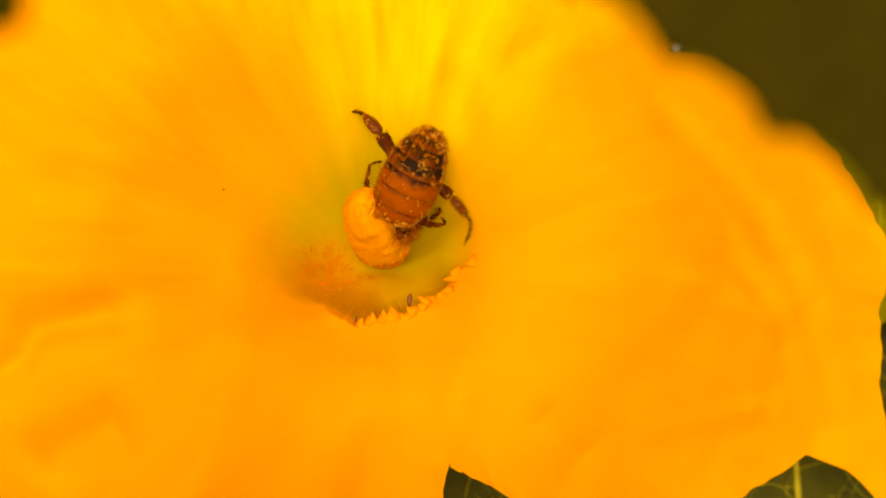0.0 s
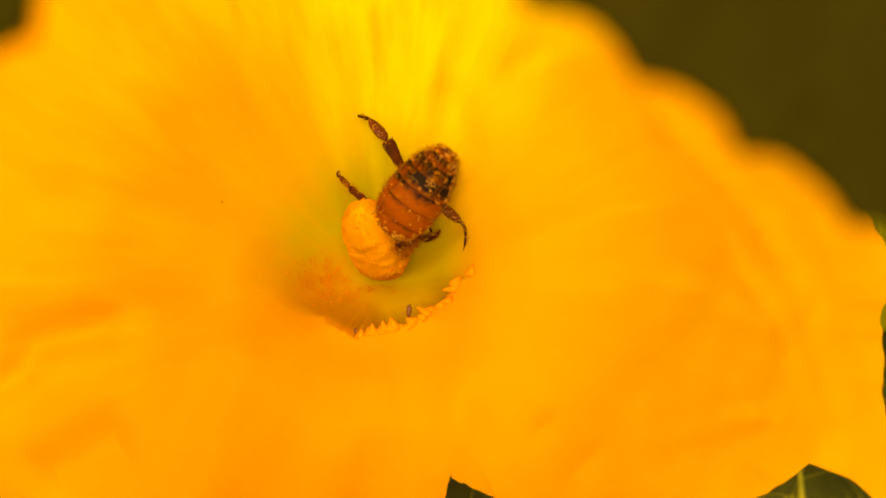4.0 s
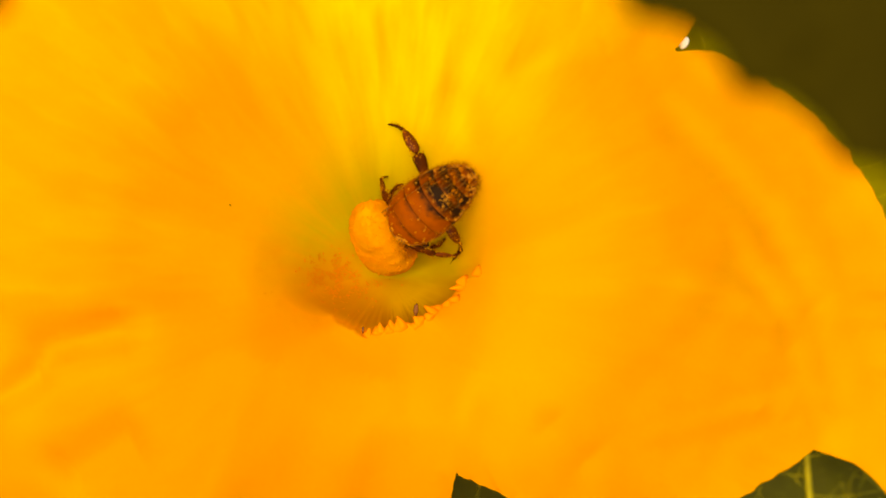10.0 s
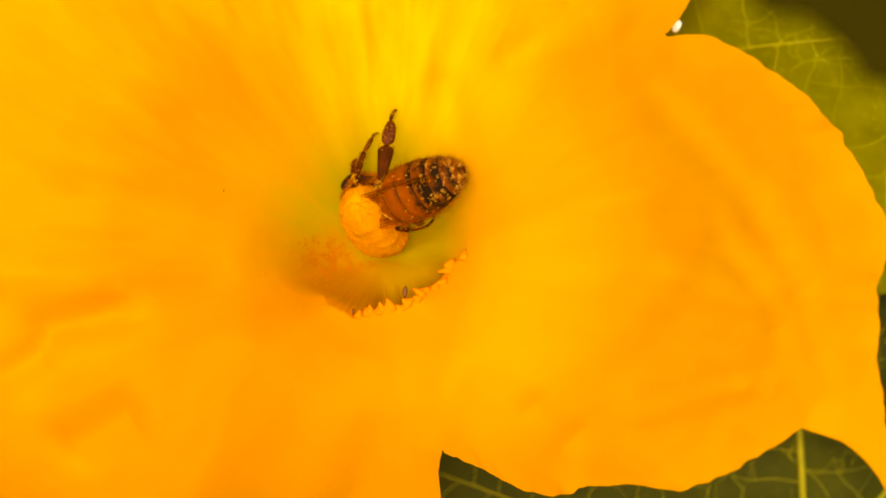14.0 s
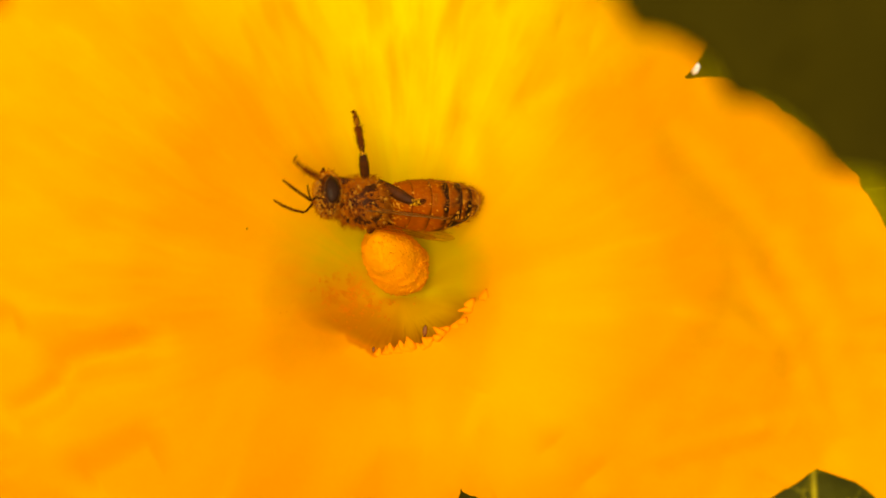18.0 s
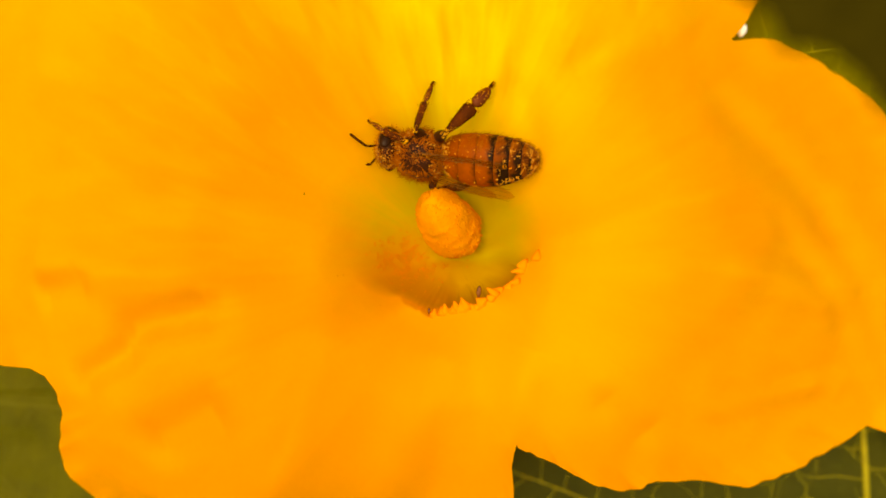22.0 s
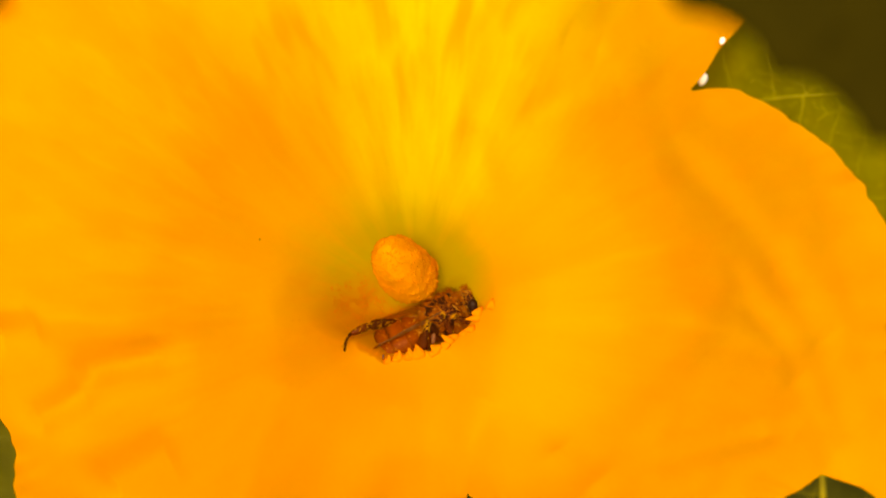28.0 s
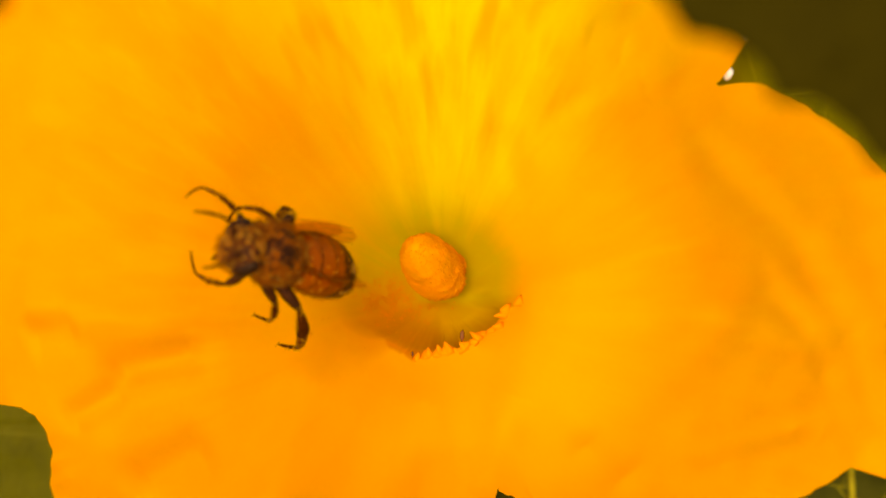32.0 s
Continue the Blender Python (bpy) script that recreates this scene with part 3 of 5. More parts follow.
leaf("squash_leaf", "large dark green squash leaf with a net of pale veins", LEAF, ((40, -40), (0, 30, 60, 90, 120, 150, 180, 200, 240, 280, 320), (40, 46, 50, 48, 50, 54, 58, 44, 42, 42, 40)), -28, 0.0008,
     ((38.5, -38, 37.2, 6, 0.36), (38.5, -38, -2, -24, 0.12), (38.5, -38, 62, -6, 0.3)), DARK_VEIN, (0.08, 0.16, -0.01), 3)
leaf("squash_leaf", "yellow-green squash leaf with pale branching veins", BRIGHT_LEAF, ((46, 18), (0, 30, 60, 90, 120, 150, 180, 210, 240, 270, 300, 330), (34, 36, 34, 32, 30, 28, 28, 27, 25, 25, 28, 32)), -23, 0.0012,
     ((46, 18, 30, 34, 0.1), (46, 18, 44, -6, 0.12), (46, 18, 66, 30, 0.2), (46, 18, 26, 16, 0.1), (46, 18, 50, 44, 0.12)), LEAF_VEIN, (0.12, 0.2, -0.01), 5)
leaf("squash_leaf", "green squash leaf under the flower's rim", DEEP_LEAF, ((-62, -18), (0, 20, 45, 90, 135, 180, 225, 255, 290, 315, 335), (27, 24, 20, 17, 22, 26, 22, 20, 20, 22, 26)), -34, 0.001,
     ((-62, -18, -36, -21, 0.14), (-62, -18, -46, -34, 0.14), (-62, -18, -72, -4, 0.15)), DEEP_VEIN, (-0.09, 0.14, -0.01), 8)


def scalloped_blur():
    """A leaf-shaped stand-in for a dark blur close to the lens, far out of focus; its waved edge runs through the
    origin.
    """
    body = new("dark_blur")
    tagged(body, "dark olive leaf-shaped blur added before the flower, out of focus", "leaf")
    along, out = Vector((0.82, -0.57, 0)), Vector((0.57, 0.82, 0))
    rows = []
    for i in range(97):
        s = -16 + 34 * i / 96
        far = 15 * math.sqrt(max(0.02, 1 - ((s - 1) / 17.2) ** 2))
        near = 0.95 * abs(math.sin(s * 0.7)) ** 0.8 - 0.3 + 0.2 * noise.noise((s * 0.6, 1, 0))
        row = []
        for j in range(25):
            f = j / 24
            p = along * s + out * (near + (far - near) * f)
            p.z = 0.6 * noise.noise((s * 0.2, f * 3, 4)) + 1.2 * math.sin(f * 2.2)
            row.append(p * MM)
        rows.append(row)
    blade = part("blade", grid_mesh(rows), DARK_BLUR, body)
    m = blade.modifiers.new("thickness", "SOLIDIFY")
    m.thickness, m.offset = 0.0003, -1
    pts = [(along * 1 + out * f) * MM for f in (1.5, 6, 11, 15)]
    part("rib", tube([p + Vector((0, 0, 0.0009)) for p in pts], [0.15 * MM, 0.25 * MM, 0.35 * MM, 0.5 * MM], 8), DARK_BLUR, body)
    end = out * 15 * MM
    part("leaf_stalk", tube([end, end + Vector((0.03, 0.01, 0)), end + Vector((0.08, -0.03, -0.06)), end + Vector((0.10, -0.12, -0.16)), end + Vector((0.10, -0.25, -0.30))], [0.6 * MM, 1.0 * MM, 1.4 * MM, 1.8 * MM, 2.2 * MM], 8), STALK, body)
    return body


upper_blur = scalloped_blur()
# two copies added to darken the left corners of the picture
corner_blur = copy_thing(upper_blur, Matrix())
low_blur = copy_thing(upper_blur, Matrix())
corner_blur.name = low_blur.name = "dark_blur"
NEAR = 0.86
upper_blur.scale = corner_blur.scale = low_blur.scale = (NEAR, NEAR, NEAR)


# ---- ground ----
rings = [[(r * math.cos(a), r * math.sin(a), (0.02 * noise.noise((r * math.cos(a) * 6, r * math.sin(a) * 6, 0)) if r < 3 else 0)) for a in (2 * math.pi * k / 48 for k in range(48))]
         for r in (0.01, 0.1, 0.2, 0.3, 0.45, 0.6, 0.8, 1.1, 1.6, 2.5, 5, 20, 100, 800, 4000)]
ground = new("ground", mesh_of("ground", grid_mesh(rings, closed=True, cap=False), SOIL))
tagged(ground, "dark bare garden soil", "ground", kind="structure")


# ---- the bee ----
# Its own axes: x to the head, y to its left, z to its back; the middle of the abdomen is the origin.
def bee_shell(name, colour, band, x_band, rough=0.32, back=0.0):
    n = Nodes(name, rough + 0.1, 0.03)
    co = n.coords()
    sep = n.tree.nodes.new("ShaderNodeSeparateXYZ")
    n.put(sep.inputs[0], co)
    f = n.noise(900, 4, co)
    g = n.noise(5000, 2, co)
    wobble = n.math("ADD", sep.outputs[0], n.fit(f, 0.3, 0.7, -0.0005, 0.0005))
    # the dark hind edge widens on the back
    wobble = n.math("SUBTRACT", wobble, n.fit(sep.outputs[2], 0.0004, 0.0015, 0.0, back * MM))
    c = n.mix(n.fit(f, 0.35, 0.7, 0.0, 0.6), colour, tuple(v * 0.5 for v in colour))
    c = n.mix(n.fit(wobble, (x_band + 0.3) * MM, (x_band - 0.25) * MM), c, band)
    n.colour(c)
    n.bump(n.math("ADD", f, n.math("MULTIPLY", g, 0.5)), 0.35, 0.00006)
    return n.mat


AMBER, DARK = (0.28, 0.05, 0.004), (0.017, 0.006, 0.0015)
CHITIN = plain("dark_chitin", (0.026, 0.007, 0.0015), (0.08, 0.018, 0.0025), 1500, 0.55, 0.08, 0.3, 0.00005)
RUST = plain("rust_chitin", (0.15, 0.026, 0.002), (0.075, 0.012, 0.001), 1400, 0.5, 0.1, 0.3, 0.00005)
LEG_BROWN = plain("leg_chitin", (0.026, 0.006, 0.001), (0.095, 0.017, 0.0014), 900, 0.65, 0.03, 0.3, 0.00005)
EYE = plain("bee_eye", (0.02, 0.006, 0.002), (0.035, 0.012, 0.003), 3000, 0.35, 0.08)
FUR = plain("bee_fur", (0.62, 0.16, 0.016), (0.38, 0.075, 0.008), 900, 0.85, 0.05, thin=0.3)
PALE_FUR = plain("pale_fur", (0.48, 0.15, 0.015), (0.30, 0.08, 0.008), 900, 0.85, 0.05)
LEG_DUST = plain("leg_pollen", (0.68, 0.31, 0.025), (0.5, 0.18, 0.01), 2000, 0.9, 0.03)
DUST = plain("pollen_dust", (0.70, 0.30, 0.04), (0.52, 0.18, 0.018), 2000, 0.9, 0.05)


def wing_material():
    n = Nodes("wing_film", 0.35, 0.15)
    n.colour((0.42, 0.15, 0.02))
    t = n.node("BsdfTransparent", Color=(0.9, 0.7, 0.4, 1))
    m = n.tree.nodes.new("ShaderNodeMixShader")
    m.inputs[0].default_value = 0.95
    n.tree.links.new(n.bsdf.outputs[0], m.inputs[1])
    n.tree.links.new(t, m.inputs[2])
    n.tree.links.new(m.outputs[0], n.tree.nodes["Material Output"].inputs[0])
    return n.mat


WING = wing_material()
WING_VEIN = plain("wing_vein", (0.20, 0.075, 0.008), (0.14, 0.05, 0.005), 900, 0.5, 0.2)


def abdomen_radius(x):
    return float(np.interp(x, (-4.3, -4.1, -3.7, -3.0, -2.2, -1.2, 0.0, 1.2, 2.2, 3.0, 3.6, 3.95, 4.15),
                           (0.1, 0.62, 1.12, 1.6, 1.96, 2.24, 2.40, 2.42, 2.28, 1.98, 1.6, 1.2, 0.6)))


def abdomen_drop(x):
    return -0.022 * (x - 1.0) ** 2


def ball_rows(centre, size, rows=20, sides=32, bulge=None):
    out = []
    for i in range(rows + 1):
        a = math.pi * i / rows
        ring = []
        for k in range(sides):
            b = 2 * math.pi * k / sides
            d = Vector((math.cos(a), math.sin(a) * math.cos(b), math.sin(a) * math.sin(b)))
            s = bulge(d) if bulge else 1.0
            ring.append(Vector((centre[0] + d.x * size[0] * s, centre[1] + d.y * size[1] * s, centre[2] + d.z * size[2] * s)) * MM)
        if i in (0, rows):
            ring = [ring[0] + (p - ring[0]) * 1.0 + Vector((0, 1e-7 * math.cos(k), 1e-7 * math.sin(k))) for k, p in enumerate(ring)]
        out.append(ring)
    return out


HIPS = {"front": (6.9, 0.75, -1.45), "middle": (5.9, 0.95, -1.6), "hind": (4.7, 0.85, -1.45)}
UPPER = {"front": 2.5, "middle": 3.0, "hind": 3.6}
LOWER = {"front": 4.7, "middle": 5.6, "hind": 7.4}
legs = {}
forebody = []


def build_leg(bee, pair, side):
    upper, lower = UPPER[pair] * MM, LOWER[pair] * MM
    k = {"front": 0.82, "middle": 0.92, "hind": 1.1}[pair]
    leg = part("leg", tube([(-0.1 * MM, 0, 0), (0.25 * upper, 0, 0.08 * MM), (0.6 * upper, 0, 0.1 * MM), (0.93 * upper, 0, 0), (upper, 0, 0)],
                           [0.28 * MM * k, 0.42 * MM * k, 0.46 * MM * k, 0.32 * MM * k, 0.22 * MM * k], 10), CHITIN, bee)
    tib = 0.46 * lower
    wide = 0.62 if pair == "hind" else 0.36
    fs = (0, 0.04, 0.15, 0.4, 0.65, 0.85, 0.95, 1.0)
    rows = tube_rows([(f * tib, 0, 0.05 * MM * math.sin(f * 3)) for f in fs], [v * MM * k for v in (0.12, 0.2, 0.26, 0.24 + wide * 0.3, wide * 0.85, wide, wide * 0.85, 0.16)], 14, 0.62)
    tibia = part("tibia", grid_mesh(rows, closed=True, cap=True), LEG_BROWN, leg)
    # a broad rust-brown first joint, then small joints that curl to the claws
    L = lower - tib
    w1 = 0.52 if pair == "hind" else 0.3
    fs = (0, 0.03, 0.1, 0.25, 0.4, 0.5, 0.54, 0.56)
    rows = tube_rows([(f * L, 0, 0) for f in fs], [v * MM * k for v in (0.1, w1 * 0.55, w1 * 0.92, w1, w1 * 0.85, w1 * 0.6, w1 * 0.35, 0.06)], 14, 0.62)
    broad = part("basitarsus", grid_mesh(rows, closed=True, cap=True), RUST, leg, "broad rust-brown foot joint")
    fs = (0.52, 0.57, 0.64, 0.66, 0.68, 0.74, 0.76, 0.78, 0.84, 0.86, 0.88, 0.95, 1.0)
    pts = [(f * L, 0.10 * MM * math.sin((f - 0.5) * 7), -(1.7 if pair == "hind" else 1.1) * MM * ((f - 0.5) * 2) ** 2) for f in fs]
    rad = [0.08, 0.15, 0.17, 0.08, 0.12, 0.16, 0.08, 0.12, 0.15, 0.07, 0.12, 0.13, 0.05]
    verts, faces = [], []
    add_grid(verts, faces, tube_rows(pts, [v * MM * k for v in rad], 10, 0.85))
    tip = pts[-1]
    for s in (-1, 1):
        add_spike(verts, faces, tip, (0.4, s * 0.8, -0.7), 0.4 * MM, 0.06 * MM)
    rnd = random.Random(hash((len(pair), side)) % 1000)
    tarsus = listed("tarsus", verts, faces, LEG_BROWN, leg)
    # bristles on the shin and the broad joint
    verts, faces = [], []
    for i in range(110):
        f, an = rnd.uniform(0.1, 1.0), rnd.uniform(0, 6.28)
        rr = (0.2 + (wide - 0.2) * f) * k * 0.85
        add_spike(verts, faces, (f * tib, math.cos(an) * rr * MM, math.sin(an) * rr * 0.6 * MM), (0.7, math.cos(an), math.sin(an)), rnd.uniform(0.2, 0.45) * MM, 0.018 * MM)
    bristles = listed("bristle_coat", verts, faces, FUR, leg, "short tan bristles", "stuff")
    verts, faces = [], []
    for i in range(320 if pair == "hind" else 150):
        f, an = rnd.uniform(-0.1, 1.0), rnd.uniform(0, 6.28)
        if noise.noise((f * 6, math.cos(an) * 1.5 + side, math.sin(an) * 1.5)) < -0.05:
            continue
        rr = (0.2 + (wide - 0.2) * max(0, f)) * k * 1.02
        add_grain(verts, faces, (f * tib, math.cos(an) * rr * MM, math.sin(an) * rr * 0.6 * MM), rnd.uniform(0.035, 0.095) * MM, rnd)
    dust = listed("pollen_dust", verts, faces, LEG_DUST, leg, "specks of yellow pollen", "stuff")
    verts, faces = [], []
    for i in range(130 if pair == "hind" else 60):
        f, an = rnd.uniform(0.0, 0.95), rnd.uniform(0, 6.28)
        rr = (w1 if f < 0.5 else 0.16) * k
        z = 0 if f < 0.5 else -1.3 * ((f - 0.5) * 2) ** 2
        add_grain(verts, faces, (f * L, math.cos(an) * rr * MM, math.sin(an) * rr * 0.6 * MM + z * MM), rnd.uniform(0.03, 0.08) * MM, rnd)
    foot_dust = listed("foot_pollen", verts, faces, LEG_DUST, leg, "specks of yellow pollen", "stuff")
    legs[pair, side] = (leg, (tibia, dust, bristles), (tarsus, broad, foot_dust))


def build_bee():
    bee = new("honey_bee")
    tagged(bee, "brown and black honey bee dusted with yellow pollen", "bee")
    rnd = random.Random(11)
    # rings of the abdomen, each tucked under the one before it
    cuts = (4.15, 2.3, 0.75, -0.75, -2.0, -3.0, -3.75, -4.3)
    for i, (a, b) in enumerate(zip(cuts, cuts[1:])):
        rows = []
        for k in range(13):
            x = a + (b - a) * k / 12
            lip_out = 0.05 + (0.012 if i < 2 else 0.05) * (k / 12) if i < 6 else 0.05
            x_in = min(x + 0.0, 4.15)
            rad = abdomen_radius(x_in) + lip_out - 0.03 * i * 0
            rows.append([Vector((x, rad * math.cos(t), rad * 0.86 * math.sin(t) + abdomen_drop(x))) * MM for t in (2 * math.pi * m / 40 for m in range(40))])
        x = b + 0.12
        rad = abdomen_radius(x) - 0.02
        rows.append([Vector((b + 0.02, rad * math.cos(t), rad * 0.86 * math.sin(t) + abdomen_drop(x))) * MM for t in (2 * math.pi * m / 40 for m in range(40))])
        if i < 3:
            shell = bee_shell("amber_ring", AMBER, DARK, b + (-0.08, 0.0, 0.36)[i], (0.26, 0.26, 0.3)[i])
        else:
            shell = bee_shell("dark_ring", (0.22, 0.042, 0.004), DARK, a + (b - a) * 0.52, 0.45, 0.4)
        part("abdomen_ring", grid_mesh(rows, closed=True, cap=True), shell, bee, "amber ring with a dark hind edge" if i < 3 else "dark brown ring")
    # thin broken hair bands on the hind rings, fuzz along the sides, and pollen caught in both
    def on_abdomen(x, t, lift):
        rad = abdomen_radius(x) + lift
        return Vector((x, rad * math.cos(t), rad * 0.86 * math.sin(t) + abdomen_drop(x)))

    verts, faces = [], []
    for cut in cuts[2:7]:
        for k in range(300):
            t = rnd.uniform(0, 2 * math.pi)
            x = cut - rnd.uniform(0.02, 0.35)
            if noise.noise((x * 1.5, math.cos(t) * 3, math.sin(t) * 3)) < (0.12 if math.sin(t) < 0.4 else 0.3):
                continue
            d = Vector((-1.0, 0.5 * math.cos(t), 0.5 * math.sin(t)))
            add_spike(verts, faces, on_abdomen(x, t, 0.03) * MM, d, rnd.uniform(0.2, 0.4) * MM, 0.03 * MM)
    for k in range(900):
        t = rnd.uniform(-0.9, 0.5) if rnd.random() < 0.5 else math.pi - rnd.uniform(-0.9, 0.5)
        x = rnd.uniform(-4.2, 3.6)
        d = Vector((-0.8, math.cos(t), math.sin(t) + rnd.uniform(-0.3, 0.3)))
        add_spike(verts, faces, on_abdomen(x, t, 0.0) * MM, d, rnd.uniform(0.3, 0.6) * MM, 0.016 * MM)
    for k in range(320):
        t, x = rnd.uniform(0, 2 * math.pi), rnd.uniform(-4.25, -3.0)
        add_spike(verts, faces, on_abdomen(x, t, 0.0) * MM, Vector((-1.0, math.cos(t), math.sin(t))), rnd.uniform(0.3, 0.55) * MM, 0.016 * MM)
    listed("abdomen_hair", verts, faces, PALE_FUR, bee, "pale hair bands across the abdomen", "stuff")
    verts, faces = [], []
    for k in range(2600):
        x = -4.25 + 3.6 * rnd.random() ** 1.3
        t = rnd.uniform(0, 2 * math.pi)
        q = on_abdomen(x, t, 0.08)
        if noise.noise(q * 1.5 + Vector((5, 0, 0))) + 0.5 * noise.noise(q * 3.4) < 0.13 + 0.05 * (x + 4):
            continue
        add_grain(verts, faces, q * MM, rnd.uniform(0.03, 0.095) * MM, rnd)
    for k in range(170):
        x, t = rnd.uniform(-0.7, 3.9), rnd.uniform(0, 2 * math.pi)
        if noise.noise((x * 0.9, math.cos(t) * 2, math.sin(t) * 2)) > -0.05:
            add_grain(verts, faces, on_abdomen(x, t, 0.07) * MM, rnd.uniform(0.04, 0.10) * MM, rnd)
    for k in range(420):
        t, x = rnd.uniform(0, 2 * math.pi), rnd.uniform(3.2, 4.1)
        q = on_abdomen(x, t, 0.1)
        if noise.noise(q * 1.8) > -0.05:
            add_grain(verts, faces, q * MM, rnd.uniform(0.05, 0.12) * MM, rnd)
    listed("abdomen_pollen", verts, faces, DUST, bee, "yellow pollen grains on the abdomen", "stuff")
    # thorax with its fur
    tc, ts = (6.0, 0, 0.1), (2.08, 2.1, 1.9)
    thorax = part("thorax", grid_mesh(ball_rows(tc, ts, bulge=lambda d: 1 + 0.04 * noise.noise(d * 3)), closed=True), CHITIN, bee, "dark thorax under tan fur")
    verts, faces = [], []
    def bare(d):
        """Dark patches of the thorax that the fur leaves bare."""
        return (d.z > 0.4 and abs(abs(d.y) - 0.33) < 0.23 and -0.6 < d.x < 0.5) or noise.noise(d * 2.1 + Vector((3, 1, 2))) > 0.2

    for k in range(5200):
        d = Vector((rnd.gauss(0, 1), rnd.gauss(0, 1), rnd.gauss(0, 1))).normalized()
        if bare(d) and rnd.random() < 0.92:
            continue
        p = Vector((tc[0] + d.x * ts[0] * 0.98, d.y * ts[1] * 0.98, tc[2] + d.z * ts[2] * 0.98)) * MM
        clump = noise.noise_vector(d * 5) * 0.5
        add_spike(verts, faces, p, d + Vector((-0.4, 0, 0.05)) + clump, rnd.uniform(0.4, 0.95) * MM, 0.028 * MM)
    listed("fur", verts, faces, FUR, thorax, "tan fur", "stuff")
    verts, faces = [], []
    for k in range(420):
        d = Vector((rnd.gauss(0, 1), rnd.gauss(0, 1), rnd.gauss(0, 1))).normalized()
        q = 1.02 + 0.22 * rnd.random()
        if not bare(d) and noise.noise(d * 4.0) > -0.1 or k % 12 == 0:
            add_grain(verts, faces, Vector((tc[0] + d.x * ts[0] * q, d.y * ts[1] * q, tc[2] + d.z * ts[2] * q)) * MM, rnd.uniform(0.05, 0.13) * MM, rnd)
    listed("thorax_pollen", verts, faces, DUST, thorax, "clumps of yellow pollen", "stuff")
    # head
    hc, hs = (8.85, 0, -0.55), (1.08, 1.95, 1.8)
    head = part("head", grid_mesh(ball_rows(hc, hs, bulge=lambda d: 1 - 0.12 * max(0, -d.z) * abs(d.y) * 2), closed=True), CHITIN, bee, "dark head dusted with pollen")
    for s in (-1, 1):
        eye = part("eye", grid_mesh(ball_rows((8.9, s * 1.58, -0.3), (0.6, 0.52, 1.15), 14, 20), closed=True), EYE, head, "glossy dark compound eye")
        base = Vector((9.75, s * 0.45, -0.3))
        pts = [base, base + Vector((0.35, s * 0.35, 0.45)), base + Vector((0.75, s * 0.75, 0.85)), base + Vector((0.95, s * 0.9, 0.85)), base + Vector((1.7, s * 1.25, 0.55)), base + Vector((2.5, s * 1.5, 0.1)), base + Vector((3.2, s * 1.6, -0.4))]
        part("antenna", tube([p * MM for p in pts], [v * MM for v in (0.12, 0.1, 0.09, 0.11, 0.115, 0.115, 0.07)], 8), LEG_BROWN, head, "jointed brown feeler")
    part("mouthparts", tube([Vector(p) * MM for p in ((9.0, 0, -1.6), (9.2, 0, -2.2), (9.15, 0, -2.9))], [0.45 * MM, 0.34 * MM, 0.08 * MM], 10), LEG_BROWN, head)
    verts, faces = [], []
    for k in range(1300):
        d = Vector((rnd.gauss(0.1, 1), rnd.gauss(0, 0.8), rnd.gauss(0.2, 1))).normalized()
        p = Vector((hc[0] + d.x * hs[0], d.y * hs[1] * 0.85, hc[2] + d.z * hs[2])) * MM
        add_spike(verts, faces, p, d + Vector((0, 0, 0.3)) + noise.noise_vector(d * 5) * 0.4, rnd.uniform(0.25, 0.55) * MM, 0.024 * MM)
    listed("face_fur", verts, faces, FUR, head, "tan fur", "stuff")
    verts, faces = [], []
    for k in range(320):
        d = Vector((rnd.gauss(0.2, 1), rnd.gauss(0, 0.8), rnd.gauss(0.3, 1))).normalized()
        add_grain(verts, faces, Vector((hc[0] + d.x * hs[0] * 1.1, d.y * hs[1] * 0.9, hc[2] + d.z * hs[2] * 1.08)) * MM, rnd.uniform(0.05, 0.12) * MM, rnd)
    listed("head_pollen", verts, faces, DUST, head, "specks of yellow pollen", "stuff")
    # wings folded back over the abdomen
    wings = []
    for s in (-1, 1):
        for kind, root, length, width, splay, lift in (("forewing", (6.3, 1.4, 1.3), 8.8, 1.5, 4, 9), ("hindwing", (5.4, 1.4, 1.1), 6.4, 1.0, 8, 6)):
            rows = []
            for i in range(25):
                f = i / 24
                half = width * (0.12 + 0.88 * math.sin(math.pi * min(1, f ** 0.8)) ** 0.6 * (0.55 + 0.45 * f)) * (1 if f < 0.97 else 0.5)
                rows.append([Vector((-length * f, (-0.4 * half + half * 1.0 * (j / 6 - 0.3) * 1.4), 0.04 * math.sin(j * 2.2) + 0.05 * math.sin(f * 9))) * MM for j in range(7)])
            wing = part(kind, grid_mesh(rows), WING, bee, "clear amber-tinted wing with brown veins")
            wing.matrix_basis = Matrix.Translation(Vector((root[0], s * root[1], root[2])) * MM) @ spin("Z", -s * splay) @ spin("Y", -lift + 14) @ spin("X", s * 18)
            wings.append(wing)
            verts, faces = [], []
            for y0, y1, y2 in ((-0.75, -0.85, -0.6), (-0.1, 0.05, 0.2), (0.1, 0.4, 0.55), (-0.4, -0.4, -0.25)):
                pts = [Vector((-length * f, (y0 + (y1 - y0) * f + (y2 - y1) * f * f) * width * 0.7, 0.03)) * MM for f in (0.02, 0.2, 0.4, 0.6, 0.8, 0.95)]
                add_grid(verts, faces, tube_rows(pts, [0.032 * MM, 0.026 * MM, 0.022 * MM, 0.02 * MM, 0.018 * MM, 0.015 * MM], 5))
            listed("wing_veins", verts, faces, WING_VEIN, wing, "net of brown veins", "stuff")
